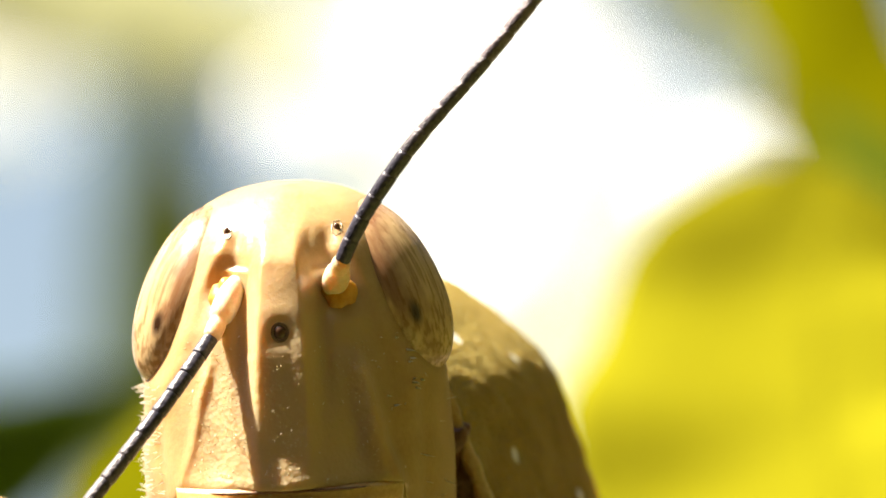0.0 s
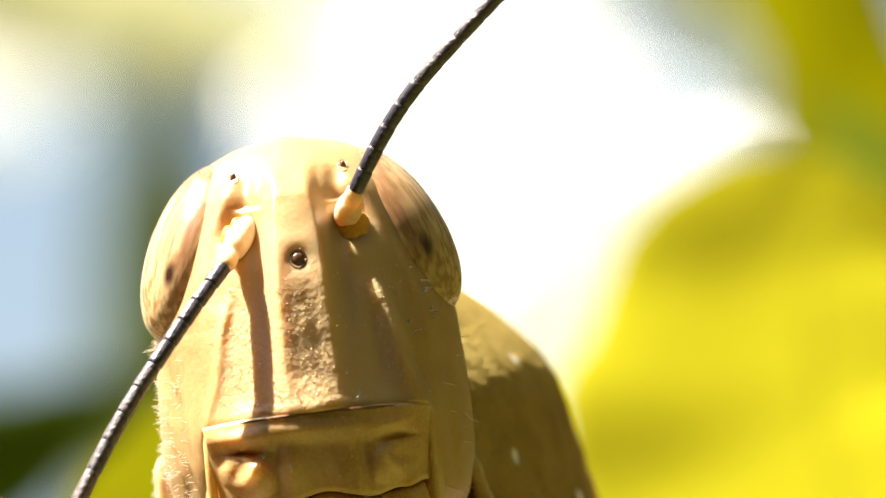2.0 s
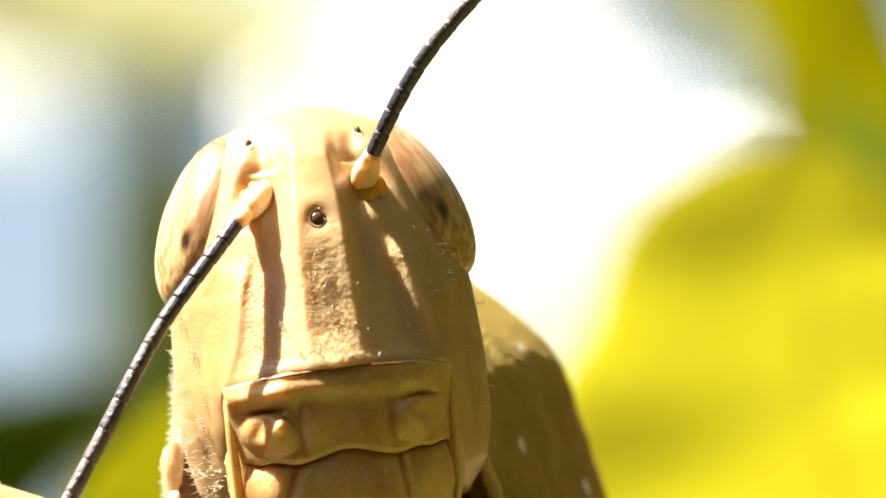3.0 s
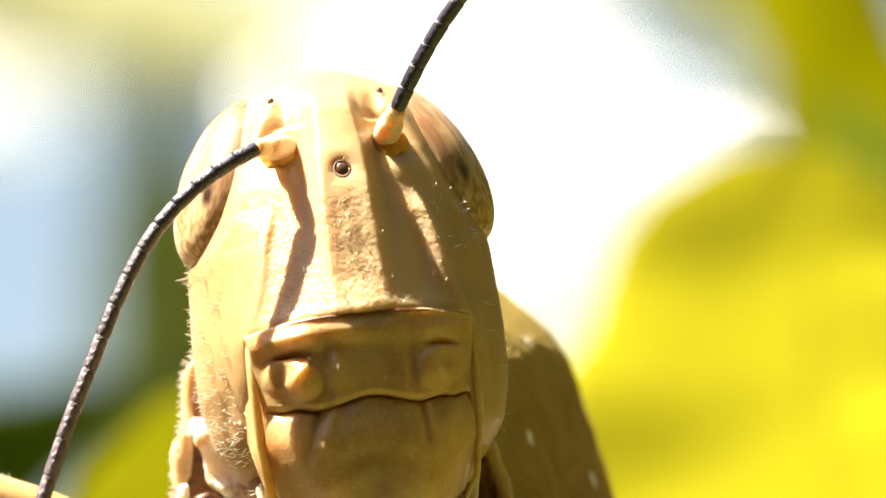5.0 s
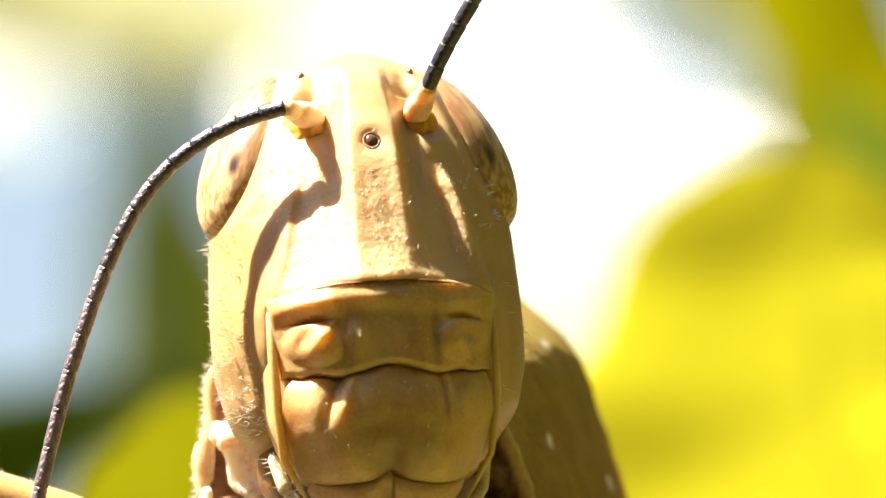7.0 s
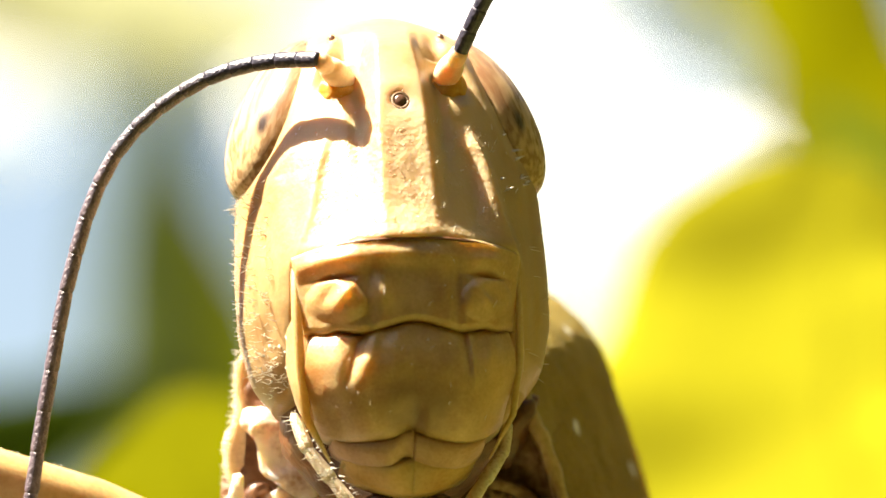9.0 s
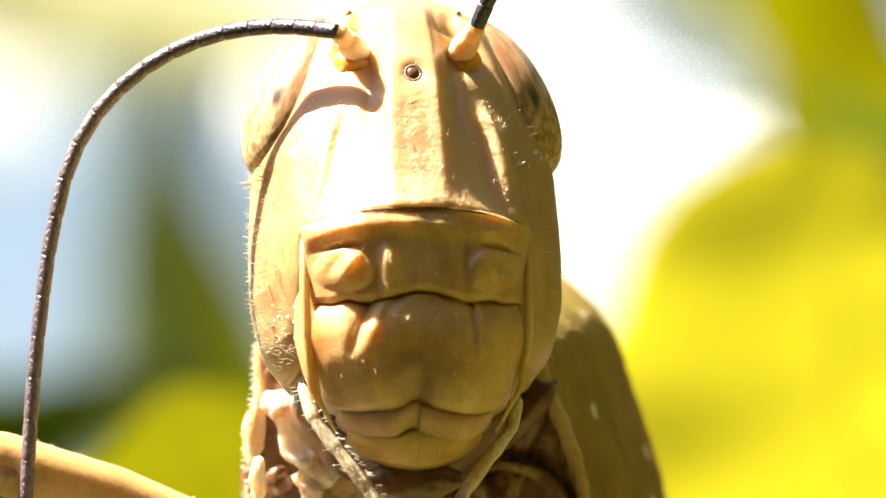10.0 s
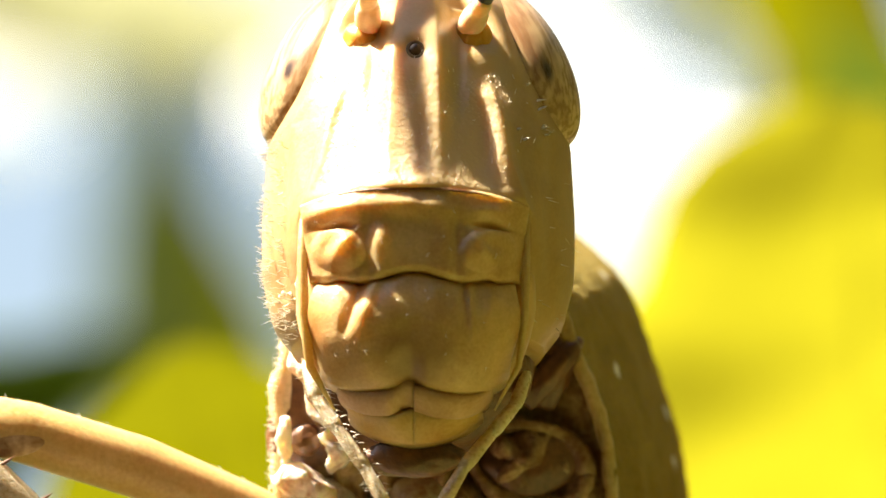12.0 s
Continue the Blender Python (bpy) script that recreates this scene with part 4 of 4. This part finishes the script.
def feeler_places(side, t):
    """Stage poses of the base and of every segment of one feeler."""
    root = head_pose(t) @ (Vector(SOCKET[side]) * MM) / MM
    end = np.array([lerp_table([(r[0], r[k]) for r in ENDS[side]], t) for k in (1, 2)])
    stem, y = 1.5, root.y - 1.0
    for _ in range(3):
        k = (DIST + y) / DIST
        dx, dz = end[0] * k - root.x, end[1] * k - root.z
        y = root.y - math.sqrt(max(0.09, stem ** 2 - dx * dx - dz * dz))
    arm = Vector((dx, y - root.y, dz))
    base = Matrix.Translation(root * MM) @ arm.to_track_quat("Z", "Y").to_matrix().to_4x4()
    run = curve_at(side, t)
    flat = np.concatenate([[0], np.cumsum(np.hypot(*np.diff(run, axis=0).T))])
    lean = lerp_table(LEAN[side], t)
    reach = 6.0 if lean < 0 else 3.0
    depth = y + lean * reach * (1 - np.exp(-flat / reach))
    k = (DIST + depth) / DIST
    way = np.stack([(end[0] + run[:, 0]) * k, depth, (end[1] + run[:, 1]) * k], 1)
    s = np.concatenate([[0], np.cumsum(np.linalg.norm(np.diff(way, axis=0), axis=1))])
    spots = [Vector([float(np.interp(u, s, way[:, c])) for c in range(3)]) for u in JOINTS]
    out = [Matrix.Translation(a * MM) @ (b - a).to_track_quat("Z", "Y").to_matrix().to_4x4() for a, b in zip(spots, spots[1:])]
    return base, out


def antenna(side):
    pts = [(0, 0, z) for z in (-0.3, -0.15, 0.05, 0.30, 0.62, 0.85, 0.93, 0.97, 1.04, 1.16, 1.34, 1.46, 1.54)]
    v, f = tube(pts, [0.20, 0.26, 0.31, 0.34, 0.335, 0.30, 0.25, 0.205, 0.225, 0.245, 0.24, 0.225, 0.20], 20)
    root = shape("antenna", v, f, SCAPE, grasshopper, "dark jointed antenna on an amber base")
    segs = []
    for k in range(COUNT):
        r = 0.205 - 0.0012 * k
        zs = [0.0, 0.03, 0.09, 0.30, 0.60, 0.88, 0.97, 1.02]
        rs = [0.87, 0.94, 0.975, 1.0, 1.01, 1.035, 1.0, 0.90]
        v, f = tube([(0, 0, z * LENS[k]) for z in zs], [r * q for q in rs], 16)
        v = [(x * (1 + 0.05 * noise.noise(Vector((x * 9, y * 9, z * 4 + k)))), y, z) for x, y, z in v]
        segs.append(shape("segment", v, f, ANTENNA if k < 5 else ANTENNA_MID if k < 9 else ANTENNA_FAR, root))
    return root, segs


ANTENNAE = {side: antenna(side) for side in (-1, 1)}
for side in (-1, 1):
    v, f = ellipsoid((0, 0, 0), (0.50, 0.52, 0.56), nu=32, nv=20, lump=0.25, seed=side * 3)
    skin = shape("socket_skin", v, f, AMBER, head, "amber skin round the antenna's root")
    skin.matrix_local = stage_pose(side * 1.38, -0.52, 2.12, -20, side * 12, 0)

# ---- leaves and distance ----


def px(x, y, d):
    """Stage place, in millimetres, that lies d millimetres from the lens on the line to a point of the picture plane."""
    k = d / (784 / math.tan(radians(3.2)))
    return Vector(((x - 784) * k, d - DIST, (441 - y) * k))


def leaf(shrub, points, width, mat_, label, tip=0.5, cup=0.15, round_=0.75, roll=0):
    """A leaf of a shrub along a run of stage points: blade with thickness, midrib and stalk. width in millimetres at its widest."""
    pts = [Vector(p) for p in points]
    home = pts[0]
    pts = [p - home for p in pts]
    n = 32
    s = [0.0]
    for a, b in zip(pts, pts[1:]):
        s.append(s[-1] + (b - a).length)
    run = [Vector([float(np.interp(s[-1] * k / (n - 1), s, [p[c] for p in pts])) for c in range(3)]) for k in range(n)]
    front, m = [], 25
    for k, p in enumerate(run):
        d = (run[min(k + 1, n - 1)] - run[max(k - 1, 0)]).normalized()
        sd = d.cross(Vector((0, 1, 0))).normalized()
        nm = sd.cross(d).normalized()
        sd, nm = sd * math.cos(radians(roll)) + nm * math.sin(radians(roll)), nm * math.cos(radians(roll)) - sd * math.sin(radians(roll))
        u = k / (n - 1)
        w = width / 2 * (math.sin(math.pi * u ** tip) ** round_) * (1 + 0.03 * math.sin(u * 40))
        for i in range(m):
            e = 2 * i / (m - 1) - 1
            vein = 0.0015 * width * math.sin((u * 9 - abs(e) * 1.5) * math.tau)
            front.append(p + sd * w * e + nm * (cup * w * e * e + vein + 0.006 * width * noise.noise(Vector((u * 4, e * 2, width)))))
    th = width * 0.012
    verts = [tuple(q) for q in front] + [(q.x, q.y + th, q.z) for q in front]
    c = n * m
    faces = grid_faces(m, n) + grid_faces(m, n, base=c)
    for j in range(n - 1):
        for i in (0, m - 1):
            faces.append((j * m + i, (j + 1) * m + i, c + (j + 1) * m + i, c + j * m + i))
    blade = shape("leaf", verts, faces, mat_, shrub, label)
    v, f = tube([q + Vector((0, -th, 0)) for q in run], [width * 0.0035 * (1.15 - k / n) for k in range(n)], 8)
    shape("midrib", v, f, mat_, blade)
    d = (run[0] - run[1]).normalized()
    v, f = tube([run[0] + d * (k * width * 0.05) for k in range(5)], [width * 0.02] * 5, 8)
    shape("stalk", v, f, mat_, blade)
    blade.matrix_local = Matrix.Translation(home * MM)
    return blade, home


def plant(label, d, stem_x, homes, thick):
    """A shrub whose stem rises from the meadow beside the view, with twigs that carry leaves; d: millimetres from the lens."""
    root = new("shrub")
    tagged(root, label, "shrub")
    root.matrix_world = RIG
    top = px(stem_x, -900, d)
    low = RIG @ (px(stem_x, 1800, d) * MM)
    foot = RIG.inverted() @ Vector((low.x, low.y, -0.35)) / MM
    mid = px(stem_x, 1900, d)
    pts = [foot.lerp(mid, k / 6) + Vector((math.sin(k * 2.1) * thick, math.cos(k * 1.7) * thick, 0)) * (k % 6 > 0) for k in range(7)] + [mid.lerp(top, k / 6) for k in range(1, 7)]
    v, f = tube(pts, [thick * (1.6 - 0.08 * k) for k in range(13)], 12)
    shape("stem", v, f, BARK, root)
    for home, level in homes:
        k = d / (784 / math.tan(radians(3.2)))
        x = home.x / k + 784
        way = [px(stem_x, level, d), px(stem_x * 0.4 + x * 0.6, level + 40, d), px(x, level, d), home] if level in (1800, -800) else [px(stem_x, level, d), home]
        way = [Vector(p) for p in way]
        v, f = tube(way, [thick * 0.5] + [thick * 0.35] * (len(way) - 2) + [thick * 0.2], 8)
        shape("twig", v, f, BARK, root)
    return root


BARK = material("grey_bark", (0.10, 0.07, 0.045), (0.24, 0.18, 0.12), 0.8, 0.4, 3, 0.3)
near_shrub = plant("shrub with yellow and lime leaves that the grasshopper sits on", 300, 2500, [(px(1760, 1500, 300), 1800), (px(420, 1300, 290), 1800)], 2.0)
mid_shrub = plant("shrub with olive and dark green leaves", 460, 2400, [(px(1800, 700, 460), 900), (px(1800, 640, 440), 760), (px(-500, 1000, 460), 1800), (px(560, 1000, 1300), 1800)], 2.2)
far_shrub = plant("distant blurred shrub with pale and dark leaves", 1200, 2300, [(px(1350, -400, 1200), -800), (px(-300, -300, 1200), -800), (px(220, 1300, 1000), 1800)], 4.0)
# the twig under the grasshopper
way = [px(2500, 1300, 300), Vector((30, 40, -16)), Vector((8, 6, -11.8)), Vector((-4, -2, -11.4)), Vector((-16, -8, -11.9)), Vector((-30, -12, -12.5))]
v, f = tube(way, [2.2, 2.2, 2.1, 2.0, 1.7, 1.2], 14)
shape("twig", v, f, BARK, near_shrub)

LEAVES = {
    "yellow": leaf(near_shrub, [px(1760, 1500, 287), px(1560, 1080, 294), px(1442, 760, 300), px(1430, 480, 305), px(1478, 285, 308)], 20.0, LEAF_YELLOW, "broad bright yellow leaf", tip=1.0, round_=0.5, cup=0.04),
    "lime": leaf(near_shrub, [px(420, 1300, 283), px(400, 1050, 286), px(345, 830, 290), px(315, 690, 293)], 13.5, LEAF_LIME, "yellow-green leaf", tip=0.9, cup=0.06),
    "dark": leaf(mid_shrub, [px(-500, 1000, 454), px(-200, 900, 457), px(40, 790, 460), px(260, 660, 464)], 13.0, LEAF_GREEN, "dark green leaf in shade"),
    "blade": leaf(mid_shrub, [px(560, 1000, 1285), px(420, 640, 1300), px(310, 400, 1310), px(235, 120, 1322)], 22.0, LEAF_FRESH, "narrow green leaf", tip=0.8, round_=0.6),
    "olive": leaf(mid_shrub, [px(1800, 700, 452), px(1620, 420, 456), px(1500, 160, 460), px(1450, -120, 464), px(1440, -400, 468)], 12.5, LEAF_OLIVE, "olive green leaf"),
    "shade": leaf(mid_shrub, [px(1800, 640, 436), px(1680, 490, 438), px(1570, 360, 440), px(1430, 200, 443)], 8.0, LEAF_GREEN, "small dark green leaf"),
    "far": leaf(far_shrub, [px(220, 1300, 990), px(290, 750, 1000), px(272, 360, 1008), px(310, 40, 1015)], 18.0, LEAF_MID, "dark green leaf", tip=0.8, round_=0.6),
    "pale": leaf(far_shrub, [px(1350, -400, 1220), px(1350, -200, 1210), px(1360, 0, 1200), px(1400, 260, 1188)], 28.0, LEAF_OLIVE, "yellow-green leaf"),
    "mist": leaf(far_shrub, [px(1350, -400, 1715), px(1260, -240, 1705), px(1180, -60, 1695), px(1120, 90, 1685)], 34.0, LEAF_DRY, "pale dry leaf"),
    "dry": leaf(far_shrub, [px(-300, -300, 1212), px(60, -80, 1206), px(350, 40, 1200), px(700, 70, 1198)], 46.0, LEAF_DRY, "pale dry leaf", roll=40),
}
# seconds, shift to the right and upwards in millimetres as the twigs sway
SWAY = {
    "yellow": [(0, 0, 0), (1.5, -0.1, 0.3), (3, -0.2, 0.6), (5, -0.2, 0.6), (7, 0.1, 0.4), (9, 0.5, 0.4), (10, 0.8, 0.8), (10.5, 1.0, 1.1), (11, 1.2, 1.6), (11.5, 1.4, 2.0), (12, 1.6, 2.4)],
    "lime": [(0, 0, 0), (9.5, 0, 0), (10.5, 0, 0.5), (11, 0, 0.9), (12, 0, 1.7)],
    "dark": [(0, 0, 0), (9.5, 0, 0.2), (10.5, 0, 0.9), (11, 0, 1.5), (12, 0, 2.6)],
    "shade": [(0, 0, 0), (3, 0, 0.5), (5, 0, 0.6), (7, 0.2, 1.0), (9, 0, 0.2), (10.5, 0, 2.4), (11.2, 0, 3.8), (12, 0, 5.0)],
}

# clouds far off that glow by themselves, and the meadow that closes the place below
def cloud(cx, cy, size, seed):
    random.seed(seed)
    root = new("cloud")
    tagged(root, "white cloud with a glow of its own in a blue sky", "cloud", "", "structure")
    centre = px(cx, cy, 400000.0) * MM
    verts, faces = [], []
    for k in range(26):
        p = (random.gauss(0, 0.42) * size, random.uniform(-0.3, 0.3) * size, random.gauss(0, 0.30) * size)
        r = size * random.uniform(0.18, 0.36)
        v, f = ellipsoid(p, (r, r, r * 0.9), nu=20, nv=12, lump=0.15, seed=k)
        b = len(verts)
        verts += v
        faces += [tuple(b + i for i in q) for q in f]
    ob = shape("puffs", [tuple(c * 1000 for c in q) for q in verts], faces, CLOUD, root)
    root.matrix_world = RIG @ Matrix.Translation(centre)


cloud(930, 330, 11.0, 4)
cloud(1050, 520, 13.0, 9)
cloud(800, 30, 5.0, 12)
cloud(-20, 160, 3.2, 2)

# unseen hedge, added round the lens to hold back sky light from the face
n = 41
v, hn, hm = [], 150, 40
for side in (0, 1):
    for j in range(hm):
        for i in range(hn):
            a = math.radians(122 + 322 * i / (hn - 1))
            top = 2.7 + 3.8 * max(0.0, math.cos(a + math.radians(30))) ** 0.7
            u = j / (hm - 1)
            thick = 0.55 * math.sqrt(max(0.0, 1 - u ** 3)) + 0.02
            ring = 2.2 + side * thick
            q = Vector((math.cos(a) * ring, math.sin(a) * ring, -0.4 + top * u))
            q *= 1 + 0.06 * noise.noise(q * 1.6) + 0.05 * noise.noise(q * 5) + 0.03 * noise.noise(q * 13)
            v.append(tuple(q * 1000))
c = hn * hm
hf = grid_faces(hn, hm) + grid_faces(hn, hm, base=c)
for i in range(hn - 1):
    e = (hm - 1) * hn
    hf.append((e + i, e + i + 1, c + e + i + 1, c + e + i))
for j in range(hm - 1):
    for i in (0, hn - 1):
        hf.append((j * hn + i, (j + 1) * hn + i, c + (j + 1) * hn + i, c + j * hn + i))
hedge = shape("fill_blocking_hedge", v, hf, UNSEEN_HEDGE)
tagged(hedge, "unseen dark green hedge, added to cut the sky light on the face", "hedge", "", "structure")
v = []
for j in range(n):
    for i in range(n):
        x, y = ((2 * i / (n - 1) - 1) ** 3) * 2500, ((2 * j / (n - 1) - 1) ** 3) * 2500
        v.append((x * 1000, y * 1000, (0.25 * noise.noise(Vector((x, y, 0)) * 0.3) - 0.2) * 1000))
ground = shape("ground", v, grid_faces(n, n), GROUND)
tagged(ground, "green meadow ground below the plant", "ground", "", "structure")


def motions():
    for name, rows in SWAY.items():
        blade, home = LEAVES[name]
        walk(blade, [(t, Matrix.Translation((home + Vector((dx, 0, dz))) * MM)) for t, dx, dz in rows])
    times = [r[0] for r in HEAD_ROWS]
    walk(grasshopper, [(t, RIG @ body_pose(t)) for t in times])
    walk(head, [(t, body_pose(t).inverted() @ head_pose(t)) for t in times])
    # the front leg keeps its hold while the body rises
    for piece in (thigh_part, knee, lower_leg):
        walk(piece, [(t, stage_pose(0, 0, dz)) for t, dz in ((0, 0), (9, 0), (10, -0.12), (11, -0.26), (12, -0.40))])
    for side, (root, segs) in ANTENNAE.items():
        ts = sorted(set(times + [4.0, 8.0, 11 + 1 / 30, 11 + 2 / 30, 11.1, 11.25]))
        places = [feeler_places(side, t) for t in ts]
        walk(root, [(t, body_pose(t).inverted() @ p[0]) for t, p in zip(ts, places)])
        for k, seg in enumerate(segs):
            walk(seg, [(t, p[0].inverted() @ p[1][k]) for t, p in zip(ts, places)])


motions()
